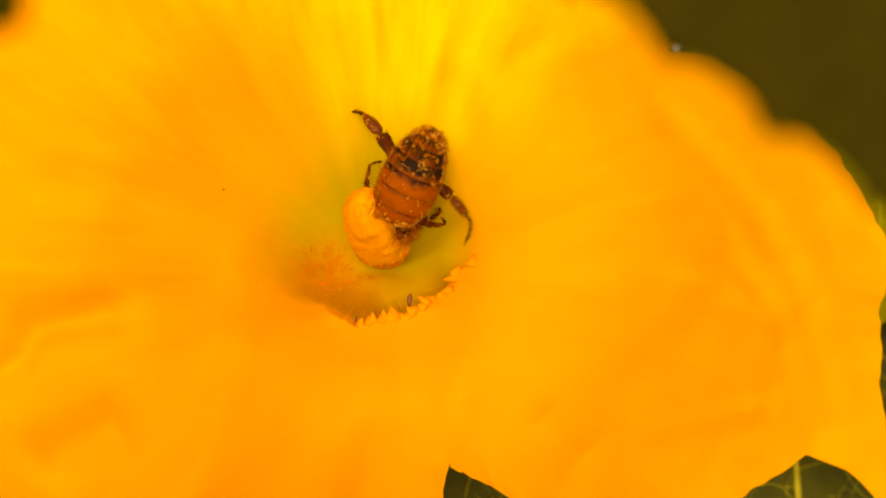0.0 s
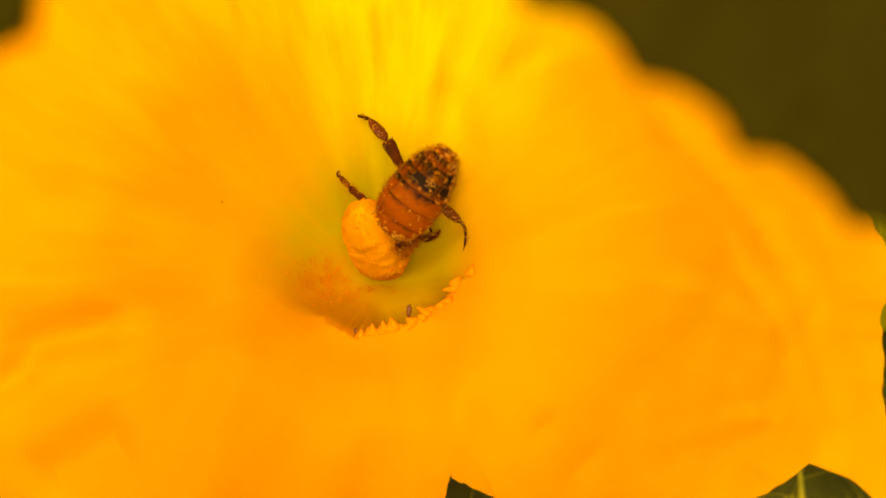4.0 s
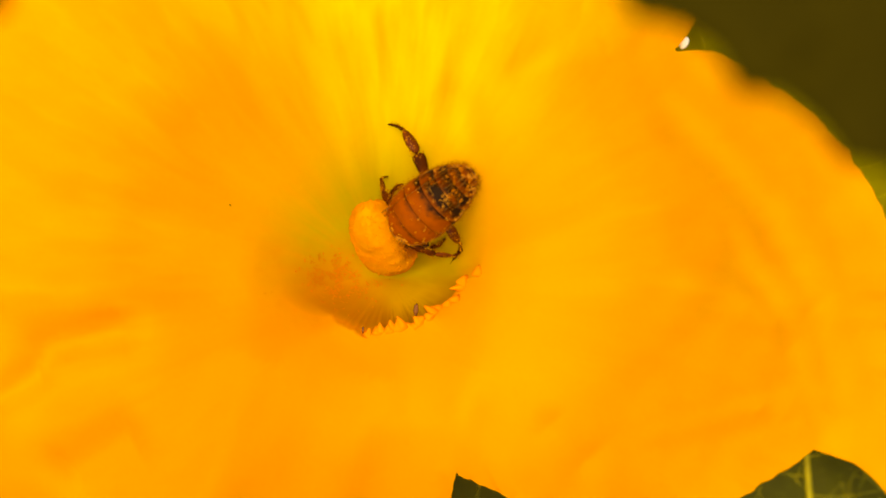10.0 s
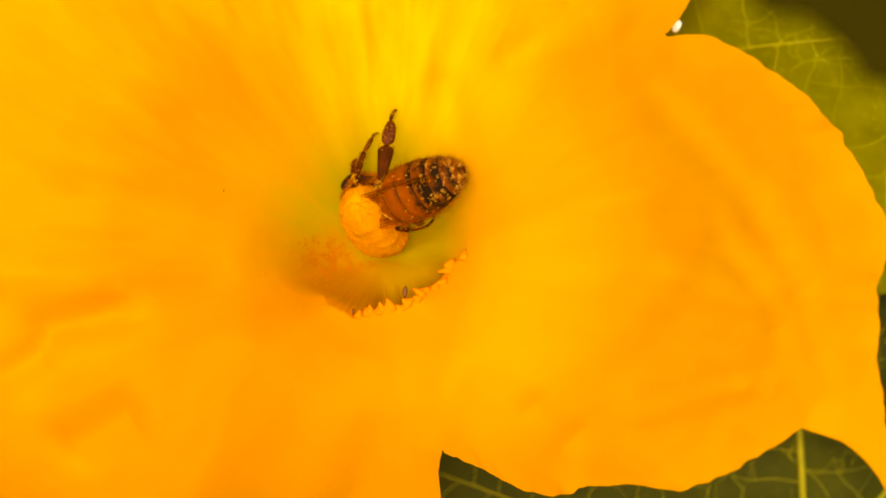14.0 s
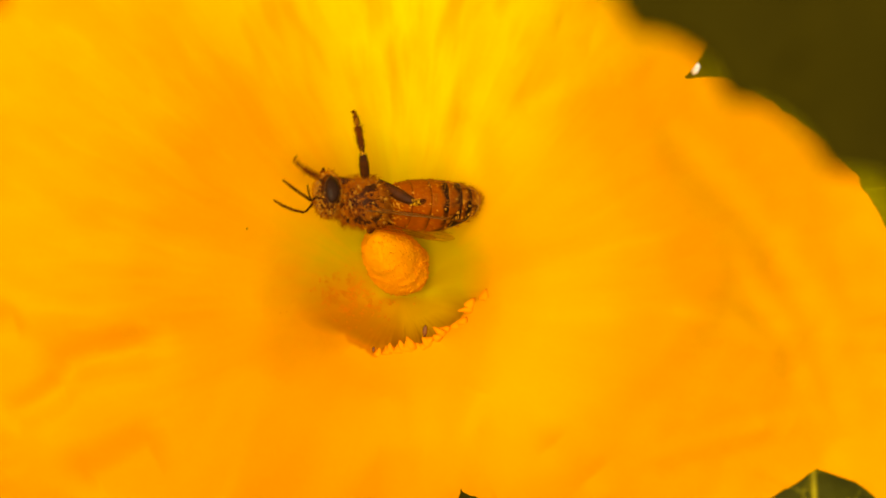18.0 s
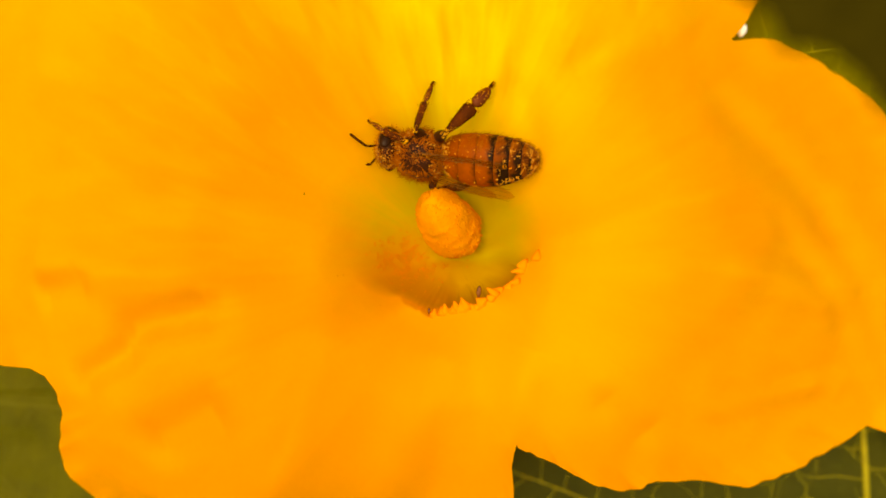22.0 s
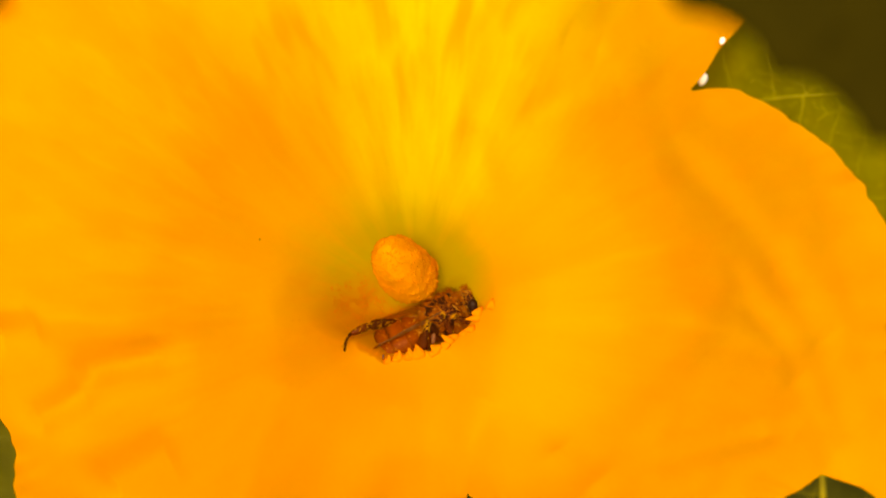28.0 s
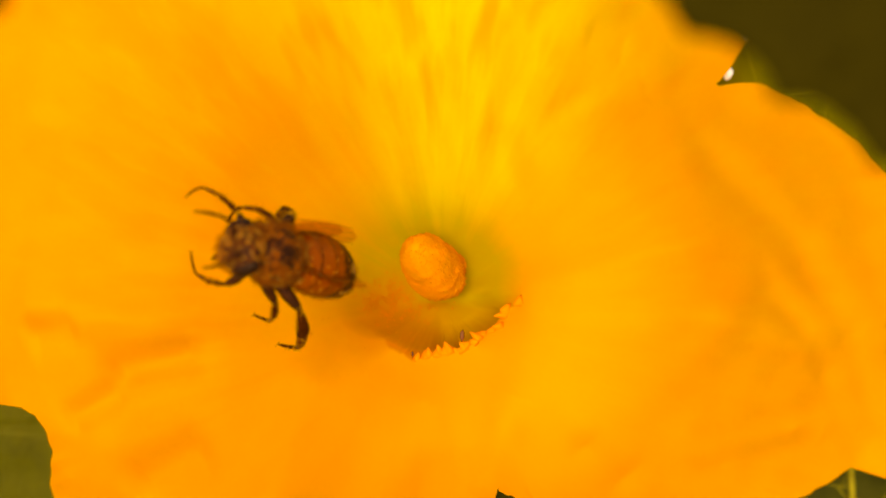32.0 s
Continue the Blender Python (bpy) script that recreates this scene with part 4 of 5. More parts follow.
    forebody.extend((piece, piece.matrix_basis.copy()) for piece in [thorax, head] + wings)
    for pair in ("front", "middle", "hind"):
        for s in (1, -1):
            build_leg(bee, pair, s)
    return bee


bee = build_bee()
bee.scale = (0.93, 0.93, 0.93)


def bee_pose(x, y, w, heading, pitch, lean):
    """Heading turns it in the plane of the flower's mouth, pitch lifts its head out of it, lean tips its back to its own left."""
    return FLOWER @ Matrix.Translation((x * MM, y * MM, w * MM)) @ spin("Z", heading) @ spin("Y", -pitch) @ spin("X", -lean)


# how far the forebody is bowed down from the abdomen, by seconds
BOW_AT = (0, 13, 13.5, 14, 14.5, 18, 18.5, 19, 20.5, 21, 21.5, 32)
BOW_BY = (75, 75, 70, 35, 0, 0, 40, 75, 70, 28, 0, 0)
WAIST = Vector((3.4, 0, -0.8))


def bowed(t):
    """Turn of the forebody about the waist, in millimetres."""
    return Matrix.Translation(WAIST) @ spin("Y", float(np.interp(t, BOW_AT, BOW_BY))) @ Matrix.Translation(-WAIST)


def leg_frames(pair, side, foot, t):
    """Poses of the thigh, and of shin and foot on it, that bring the tip of a leg to a place beside the bee."""
    hip = Vector(HIPS[pair])
    hip.y *= side
    hip = bowed(t) @ hip
    upper, lower = UPPER[pair], LOWER[pair] * 0.93
    way = Vector(foot) - hip
    reach = min(max(way.length, abs(upper - lower) + 0.4), (upper + lower) * 0.985)
    d = way.normalized()
    bow = float(np.interp(t, BOW_AT, BOW_BY)) / 75
    bend = Vector((-0.15 - 1.2 * bow, side * (0.8 - 0.3 * bow), 1.0 - 0.6 * bow)) if pair == "hind" else Vector((0.1, side * 0.8, 1.0))
    bend = (bend - d * bend.dot(d)).normalized()
    a = math.acos(max(-1, min(1, (upper * upper + reach * reach - lower * lower) / (2 * upper * reach))))
    knee = hip + (d * math.cos(a) + bend * math.sin(a)) * upper
    tip = hip + d * reach

    def along(p, q, up):
        x = (q - p).normalized()
        y = up.cross(x).normalized()
        z = x.cross(y)
        return Matrix(((x.x, y.x, z.x, p.x * MM), (x.y, y.y, z.y, p.y * MM), (x.z, y.z, z.z, p.z * MM), (0, 0, 0, 1)))

    thigh = along(hip, knee, bend)
    shin = along(knee, tip, bend)
    shin = shin @ spin("Y", -7)
    ankle = shin @ Matrix.Translation((0.46 * LOWER[pair] * MM, 0, 0)) @ spin("Y", 16)
    inv = thigh.inverted()
    return thigh, inv @ shin, inv @ ankle


def step(pair, side, rows):
    leg, shins, feet = legs[pair, side]
    keys = [(t, leg_frames(pair, side, foot, t)) for t, *foot in rows]
    walk(leg, [(t, k[0]) for t, k in keys])
    for piece in shins:
        walk(piece, [(t, k[1]) for t, k in keys])
    for piece in feet:
        walk(piece, [(t, k[2]) for t, k in keys])


def motions():
    walk(bee, [(t, bee_pose(*p)) for t, *p in [
        (0, -0.54, 3.67, -1, -115, -25.75, 0),
        (0.5, -0.46, 3.86, -0.75, -108, -25.75, 0),
        (1, -0.76, 3.3, -1.75, -99, -23.75, 0),
        (1.5, 0.08, 3.82, -0.75, -112, -25.75, 0),
        (2, 0.76, 3.22, -1, -124, -23.75, 0),
        (2.5, 0.41, 3.57, -1, -127, -23.75, 0),
        (3, 0.69, 3.24, -1.25, -127, -23.75, 0),
        (3.5, 0.33, 3.38, -1.25, -127, -23.75, 0),
        (5.5, -0.15, 3.1, -1.75, -128, -23.75, 0),
        (6, -0.09, 3.02, -1.75, -128, -23.75, 0),
        (6.5, -0.3, 3.03, -1.75, -133, -23.75, 0),
        (7, 0.51, 3.42, -1.5, -132, -21.75, 0),
        (7.5, 0.11, 3.28, -1.5, -132, -23.75, 0),
        (8, 0.8, 3.19, -1, -136, -23.75, 0),
        (8.5, 0.57, 2.74, -1.5, -140, -23.75, 0),
        (9, 0.48, 2.52, -1.75, -143, -23.75, 0),
        (9.5, 0.62, 2.37, -1.5, -145, -25.75, 0),
        (10, 0.64, 2.76, -1.5, -143, -23.75, 0),
        (10.5, 0.52, 2.65, -1.5, -143, -23.75, 0),
        (11, 0.54, 2.83, -1.5, -142, -23.75, 0),
        (11.5, 0.41, 2.74, -1.5, -142, -23.75, 0),
        (12, 0.76, 2.92, -1.25, -140, -23.75, 0),
        (12.5, 0.09, 3.28, -1.5, -133, -23.75, 0),
        (13, 0.41, 4.22, -1.75, -127, -15.75, 0),
        (13.5, 1.12, 3.19, -0.25, -132, -30.5, 5),
        (14, 0.77, 2.81, -1, -160, -32.75, 25),
        (14.5, 0.46, 1.62, -3.5, 170, 0, 40),
        (15, 0.54, 0.51, -2.75, 145, 38, 45),
        (15.5, 0.05, 1.15, -4.75, 131, 42, 50),
        (16, 1.27, -0.21, -4.25, 106, 36, 75),
        (16.5, 1.6, 0.05, -3.25, 108, 36, 75),
        (17, 1.49, 2.23, -3.25, 114, 36, 72),
        (17.5, 1.74, 2, -1, 142, 28, 58),
        (18, 0.01, 4.62, -1.5, 178, 18, 68),
        (18.3, -1.42, 5.32, 0, -165, -11.6, 45),
        (18.5, -2.76, 5.7, 1.25, -142, -28, 25),
        (19, -4.68, 5.71, 3.75, -92, -49.75, 0),
        (19.5, -4.49, 5.35, 1.5, -80, -34.33, 0),
        (20, -3.67, 6.81, 0.25, -92, -19.92, 0),
        (20.5, -2.71, 5.09, 0, -92, -30.5, 0),
        (21, -2.29, 5.62, -0.25, -142, -25.2, 25),
        (21.5, -0.02, 5.59, -1, 178, -15, 52),
        (22, 0.34, 5.25, -1.5, 174, -10, 54),
        (22.5, 0.01, 4.3, -3, 157, 8, 45),
        (23, -0.51, 5.29, -2.5, 164, 8, 42),
        (23.5, -1.58, 6.05, -2.5, 172, 8, 45),
        (24, -4.74, 5.04, 0.5, -149, 2, 25),
        (24.5, -8.58, 5.13, -1.75, -88, -5, 22),
        (24.8, -10.61, 1.25, -2, -50, -8, 35),
        (25, -11.08, -1.12, -1.5, -22, -8, 48),
        (25.5, -9.16, -2.5, -3, -15, -10, 60),
        (26.5, -6.82, -4, -5, 5, -10, 65),
        (27.5, -4.71, -6.67, -8.3, 26, 4, 66),
        (28, -4.39, -6.64, -8.3, 32, 4, 66),
        (28.5, -4.74, -6.59, -8.3, 25, 4, 66),
        (28.8, -5.57, -6.09, -7.5, 22, 4, 66),
        (29.1, -7.22, -6.22, -7.2, 13, 4, 76),
        (29.4, -7.78, -5.4, -5, 8, 6, 64),
        (29.6, -7.01, -4.36, -3, 6, 15, 55),
        (29.8, -6.34, -4.61, -2, 16, 38, 42),
        (30, -5.77, -4.69, 1, 38, 50, 28),
        (30.15, -5, -3.9, 0.5, 95, 80, 0),
        (30.3, -4.74, -3.73, 1, -165, 58, -20),
        (30.6, -5.68, -3.61, 4, 160, 34, -48),
        (30.9, -7.37, -1.83, 7, 151, 28, -58),
        (31, -7.93, -1.04, 8, 150, 28, -60),
        (31.2, -9.29, 0.28, 9, 140, 28, -54),
        (31.6, -10.58, -0.1, 10.5, 152, 40, -48),
        (32, -9.9, 1.1, 11.0, 158, 60, -40),
    ]])
    step("front", 1, [
        (0, 2.8, 3.2, -7), (0.5, 3.1, 3.1, -6.9), (1, 3.2, 2.9, -7), (1.5, 3, 2.8, -7.2), (2, 2.7, 2.8, -7.1), (2.5, 2.6, 3, -6.9), (3, 2.8, 3.2, -6.9),
        (3.5, 3.1, 3.2, -7.1), (5.5, 2.6, 2.8, -7.1), (6, 2.8, 2.9, -7.2), (6.5, 3.1, 3.1, -7), (7, 3.2, 3.2, -6.9), (7.5, 3, 3.2, -7), (8, 2.6, 3, -7.2),
        (8.5, 2.6, 2.8, -7.1), (9, 2.8, 2.8, -6.9), (9.5, 3.2, 2.8, -6.9), (10, 3.2, 3, -7.1), (10.5, 3, 3.2, -7.2), (11, 2.6, 3.2, -7), (11.5, 2.6, 3.1, -6.9),
        (12, 2.8, 2.9, -7.1), (12.5, 3.2, 2.8, -7.2), (13, 3.2, 2.8, -7), (13.5, 3.5, 3, -6.9), (14, 6.8, 3.2, -5.9), (14.5, 9, 3.2, -3), (15, 9.2, 3.2, -3),
        (15.5, 9.6, 3, -2.8), (16, 9.6, 2.8, -2.8), (16.5, 10.5, 5.4, -0.5), (17, 10.5, 5.4, -0.5), (17.5, 10.3, 4.3, -0.8), (18, 10.1, 3.1, -1.2), (18.3, 9.9, 2.4, -1.4),
        (18.5, 9.8, 1.9, -1.5), (19, 9.6, 0.7, -1.8), (19.5, 9.5, 0.5, -4.7), (20, 9.4, 0.3, -7.5), (20.5, 9.4, 0.3, -7.5), (21, 7.6, 3, -5.6), (21.5, 9.6, 3.2, -3),
        (22, 9.6, 3.2, -2.8), (22.5, 9.4, 3.1, -2.8), (23, 9, 2.9, -3), (23.5, 9, 2.8, -3), (24, 9.2, 2.8, -2.8), (24.5, 9.6, 2.9, -2.8), (24.8, 9.6, 3, -2.9),
        (25, 9.6, 3.1, -2.9), (25.5, 9.3, 3.2, -3), (26.5, 9, 3, -2.8), (27.5, 9.6, 2.8, -3), (28, 9.6, 2.8, -3), (28.5, 9.3, 3, -2.8), (28.8, 9.1, 3.2, -2.8),
        (29.1, 9, 3.2, -2.8), (29.4, 9, 3.2, -3), (29.6, 2.9, 0.6, -6.4), (29.8, 2.9, 0.6, -6.4), (30, 2.9, 0.6, -6.4), (30.1, 3.5, -0.1, -6.5), (30.3, 4, -0.8, -6.7),
        (30.6, 5.2, -2.1, -6.9), (30.9, 4.6, 0.6, -7.5), (31, 4.1, 1.7, -7.1), (31.2, 7, 0.2, -7.8), (31.6, 6.3, -1.3, -7.5), (32, 6.3, -1.3, -7.5),
    ])
    step("front", -1, [
        (0, 4.7, -3.1, -6), (0.5, 4.8, -3.5, -5.9), (1, 5, -3.9, -5.8), (1.5, 5.1, -4.3, -5.7), (2, 5.3, -4.7, -5.6), (2.5, 5.2, -4.7, -5.3), (3, 5.1, -4.7, -5.1),
        (3.5, 4.9, -4.6, -5), (5.5, 4.4, -4.4, -4.8), (6, 4.3, -4.3, -4.7), (6.5, 4.5, -4.3, -4.7), (7, 4.7, -4.2, -4.7), (7.5, 4.9, -4.2, -4.6), (8, 5.1, -4.2, -4.6),
        (8.5, 5.4, -4.2, -4.5), (9, 5.6, -4.1, -4.5), (9.5, 5.6, -4.1, -4.5), (10, 2.9, -2.8, -7.1), (10.5, 3.2, -3, -7.2), (11, 3.2, -3.2, -7), (11.5, 2.9, -3.2, -6.9),
        (12, 2.6, -3.1, -7.1), (12.5, 2.6, -2.9, -7.2), (13, 2.9, -2.8, -7), (13.5, 3.7, -2.8, -6.9), (14, 7.3, -3, -5.9), (14.5, 9.3, -3.2, -3), (15, 5.5, 0.3, -5.5),
        (15.5, 5.5, 0.3, -5.5), (16, 8.1, 2.1, -4.7), (16.5, 6.3, 1.3, -4.5), (17, 4.5, 0.6, -4.4), (17.5, 9, 1.9, -6.9), (18, 11.6, 1.9, -4.6), (18.3, 8.7, -2.2, -3.9),
        (18.5, 6.8, -4.9, -3.4), (19, 9.5, -1, -1.7), (19.5, 9.4, -0.6, -4.7), (20, 9.3, -0.2, -7.8), (20.5, 9.8, -1.3, -5.4), (21, 10.4, -2.3, -3),
        (21.5, 11, -3.4, -0.6), (22, 10.9, -2.9, -1.1), (22.5, 10.9, -3.5, -2.2), (23, 9.7, -3.8, -2.5), (23.5, 7.3, -3.5, -2.8), (24, 10.4, -4.8, -3.3),
        (24.5, 9.7, -3.1, -3.5), (24.8, 9.3, -2.1, -3.6), (25, 9, -1.4, -3.7), (25.5, 9, -1.4, -3.7), (26.5, 9.3, -3.2, -2.8), (27.5, 9, -2.8, -3), (28, 9.3, -2.8, -3),
        (28.5, 9.6, -2.8, -2.8), (28.8, 9.6, -3, -2.8), (29.1, 9.6, -3.1, -2.8), (29.4, 9.4, -3.2, -3), (29.6, 4.3, -2.1, -7.1), (29.8, 4.3, -2.1, -7.1),
        (30, 4.3, -2.1, -7.1), (30.1, 4, -1.8, -6.9), (30.3, 3.7, -1.5, -6.7), (30.6, 3.1, -0.8, -6.3), (30.9, 2.5, -0.1, -5.9), (31, 2.3, 0.1, -5.8),
        (31.2, 3.5, -1.2, -5.4), (31.6, 6, -3.9, -4.6), (32, 8.4, -6.5, -3.8),
    ])
    step("middle", 1, [
        (0, 4, 4.5, -4.7), (0.5, 4.3, 4.8, -3.5), (1, 4.6, 5, -2.2), (1.5, 3.3, 5.1, -2.3), (2, 2.1, 5.2, -2.3), (2.5, 2.9, 3.9, -3.9), (3, 3.7, 2.6, -5.4),
        (3.5, 3.7, 2.7, -5.5), (5.5, 3.5, 3, -5.6), (6, 3.4, 3, -5.6), (6.5, 3.7, 3.3, -5.6), (7, 3.9, 3.7, -5.6), (7.5, 4.1, 4, -5.5), (8, 4.3, 4.3, -5.5),
        (8.5, 3.7, 4.2, -5.5), (9, 3.1, 4, -5.4), (9.5, 3.1, 4, -5.4), (10, 2, 5.2, -3.4), (10.5, 1.6, 5.4, -3.4), (11, 1.6, 5.4, -3.2), (11.5, 1.8, 5.3, -3.1),
        (12, 2.1, 5.1, -3.3), (12.5, 7.2, 4.7, -6.8), (13, 7.2, 4.7, -6.8), (13.5, 7.2, 4.7, -6.8), (14, 3.5, 5.4, -3.6), (14.5, 5.3, 5.4, -3), (15, 5.7, 5.4, -3),
        (15.5, 5.7, 5.2, -2.8), (16, 5.5, 5, -2.8), (16.5, 5.1, 5, -3), (17, 5.1, 5.1, -3), (17.5, 5.3, 5.3, -2.8), (18, 5.7, 5.4, -2.8), (18.3, 4.7, 5.4, -3.5),
        (18.5, 10.8, 1.6, -4.2), (19, 10.8, 1.6, -4.2), (19.5, 9.4, 0.8, -7.5), (20, 8.2, 1.3, -7.9), (20.5, 9, 0.9, -7), (21, 9, 0.9, -7), (21.5, 5.7, 5.4, -3),
        (22, 5.5, 5.4, -2.8), (22.5, 5.1, 5.3, -2.8), (23, 5.1, 5.1, -3), (23.5, 5.3, 5, -3), (24, 5.7, 5, -2.8), (24.5, 5.7, 5.1, -2.8), (24.8, 5.6, 5.2, -2.9),
        (25, 5.5, 5.3, -2.9), (25.5, 5.1, 5.4, -3), (26.5, 5.3, 5.2, -2.8), (27.5, 5.7, 5, -3), (28, 5.5, 5, -3), (28.5, 5.1, 5.2, -2.8), (28.8, 5.1, 5.4, -2.8),
        (29.1, 5.1, 5.4, -2.8), (29.4, 5.3, 5.4, -3), (29.6, -1.7, 1.5, -2.9), (29.8, -1.7, 1.5, -2.9), (30, -1.7, 1.5, -2.9), (30.1, -1.6, 1.4, -3),
        (30.3, -1.6, 1.3, -3.2), (30.6, -1.5, 1.2, -3.4), (30.9, -0.7, 4.9, -2.5), (31, -0.6, 5.6, -2.3), (31.2, 0.1, 2.5, -6.5), (31.6, -0.5, 2, -5.4),
        (32, -0.1, 2.8, -6),
    ])
    step("middle", -1, [
        (0, 1.7, -4, -5.1), (0.5, 0.7, -3.8, -5), (1, -0.4, -3.7, -4.9), (1.5, 0.3, -4.9, -4.6), (2, 1, -6.1, -4.3), (2.5, 2.4, -6.8, -3.7), (3, 3.8, -7.5, -3.1),
        (3.5, 3.8, -7.3, -3.1), (5.5, 4.1, -6.6, -3.1), (6, 4.2, -6.4, -3.1), (6.5, 3.8, -5.6, -3.7), (7, 3.5, -4.7, -4.3), (7.5, 4.6, -4.7, -4.5), (8, 5.7, -4.7, -4.7),
        (8.5, 4.6, -5.7, -3.6), (9, 3.5, -6.7, -2.5), (9.5, 3.5, -5.8, -3.3), (10, 3.6, -4.9, -4.1), (10.5, 3.8, -4.8, -4.1), (11, 4.1, -4.7, -4.1),
        (11.5, 4.5, -4.7, -4.3), (12, 5, -4.6, -4.5), (12.5, 5.4, -4.7, -4.5), (13, 5.8, -4.7, -4.6), (13.5, 4.2, -4.4, -5.5), (14, 3.6, -4.7, -5), (14.5, 3, -5, -4.6),
        (15, 2.4, -5.3, -4.1), (15.5, 1.7, -5.6, -3.6), (16, 5.5, -0.2, -5.3), (16.5, 3.8, -0.6, -4.6), (17, 2, -0.9, -4), (17.5, 2.1, -2, -7), (18, 6.9, -2.1, -7.8),
        (18.3, 2.7, -4.6, -6.3), (18.5, -0.1, -6.2, -5.3), (19, 4.6, -7.5, -4.2), (19.5, 4.6, -4.6, -5.6), (20, 7.8, -1.3, -7.4), (20.5, 2.1, -6.8, -3.8),
        (21, 6.1, -3.6, -3.2), (21.5, 5.7, -4.7, -3.8), (22, 5.1, -4.8, -4.8), (22.5, 5.1, -5.5, -3.9), (23, 3.5, -5, -3.6), (23.5, 6.1, -4.6, -3.1), (24, 7.2, -7, -3.9),
        (24.5, 5.9, -8.1, -1.4), (24.8, 5.9, -4.7, -2.7), (25, 5.9, -2.4, -3.5), (25.5, 5.6, -2, -3.4), (26.5, 5.1, -5.4, -2.8), (27.5, 5.4, -5, -3), (28, 5.7, -5, -3),
        (28.5, 5.7, -5, -2.8), (28.8, 5.6, -5.2, -2.8), (29.1, 5.4, -5.3, -2.8), (29.4, 5.2, -5.4, -3), (29.6, -0.5, -2.7, -5.2), (29.8, -0.5, -2.7, -5.2),
        (30, -0.5, -2.7, -5.2), (30.1, -0.5, -2.7, -5.2), (30.3, -0.5, -2.7, -5.2), (30.6, 5.5, -5.3, -2.8), (30.9, 5.6, -5.1, -2.8), (31, 5.7, -5.1, -2.8),
        (31.2, 5.7, -5, -2.8), (31.6, 5.7, -5, -3), (32, 5.4, -5, -3),
    ])
    step("hind", 1, [
        (0, 1.9, 6.7, -1.7), (0.5, 1.5, 6.3, -1.7), (1, 1.1, 6, -1.6), (1.5, 0.7, 5.5, -2.1), (2, 0.4, 5, -2.5), (2.5, 0.2, 5, -2.3), (3, 0, 5.1, -2.2),
        (3.5, 0.1, 5.3, -2.1), (5.5, 0.6, 5.8, -1.9), (6, 0.7, 5.9, -1.9), (6.5, 1.6, 5.9, -2.2), (7, 2.6, 5.8, -2.5), (7.5, 1.9, 5.6, -2.6), (8, 1.2, 5.3, -2.7),
        (8.5, 0.6, 5.2, -2.5), (9, -0.1, 5.1, -2.4), (9.5, 0.6, 5.1, -2.8), (10, 1.3, 5.1, -3.3), (10.5, 1.4, 5.1, -3.4), (11, 1.5, 5.1, -3.5), (11.5, 2, 5.4, -3.2),
        (12, 2.4, 5.7, -3), (12.5, 2.7, 6.1, -2.4), (13, 3.1, 6.5, -1.8), (13.5, 4, 5.1, -3.2), (14, 4, 5.1, -3.2), (14.5, -0.1, 5.2, -3), (15, -0.1, 5.2, -3),
        (15.5, 0.1, 5, -2.8), (16, 0.5, 4.8, -2.8), (16.5, 0.5, 4.8, -3), (17, 0.2, 4.9, -3), (17.5, -0.1, 5.1, -2.8), (18, -0.1, 5.2, -2.8), (18.3, -0.6, 5.2, -1.4),
        (18.5, 2.6, 8.9, -6.3), (19, 2.6, 8.9, -6.3), (19.5, 0.1, 9, -4.2), (20, -1.8, 7.4, -3), (20.5, -3.4, 6, -4.2), (21, -3.4, 6, -4.2), (21.5, 0.2, 5.2, -3),
        (22, 0.5, 5.2, -2.8), (22.5, 0.5, 5.1, -2.8), (23, 0.2, 4.9, -3), (23.5, -0.1, 4.8, -3), (24, -0.1, 4.8, -2.8), (24.5, 0.2, 4.9, -2.8), (24.8, 0.4, 5, -2.9),
        (25, 0.5, 5.1, -2.9), (25.5, 0.5, 5.2, -3), (26.5, -0.1, 5, -2.8), (27.5, -2.9, -2, 4.8), (28, -2.7, -2.3, 4.8), (28.5, -3, -2.2, 4.6), (28.8, -3.2, -2.7, 3.9),
        (29.1, -3.4, -3.3, 3.2), (29.4, -2.1, -1.8, 4.8), (29.6, -1.3, -0.9, 5.8), (29.8, -0.4, 0.1, 6.8), (30, 0.4, 1.1, 7.8), (30.1, 1, -1.4, -0.3),
        (30.3, 1.6, -3.8, -8.5), (30.6, -3.6, 3.2, 3.9), (30.9, -5, 2.2, -2.4), (31, -4.7, 3.7, -2.2), (31.2, -4.3, 5.2, 0.7), (31.6, -3.8, 3.3, -5.7),
        (32, -2.9, 5.1, -5.6),
    ])
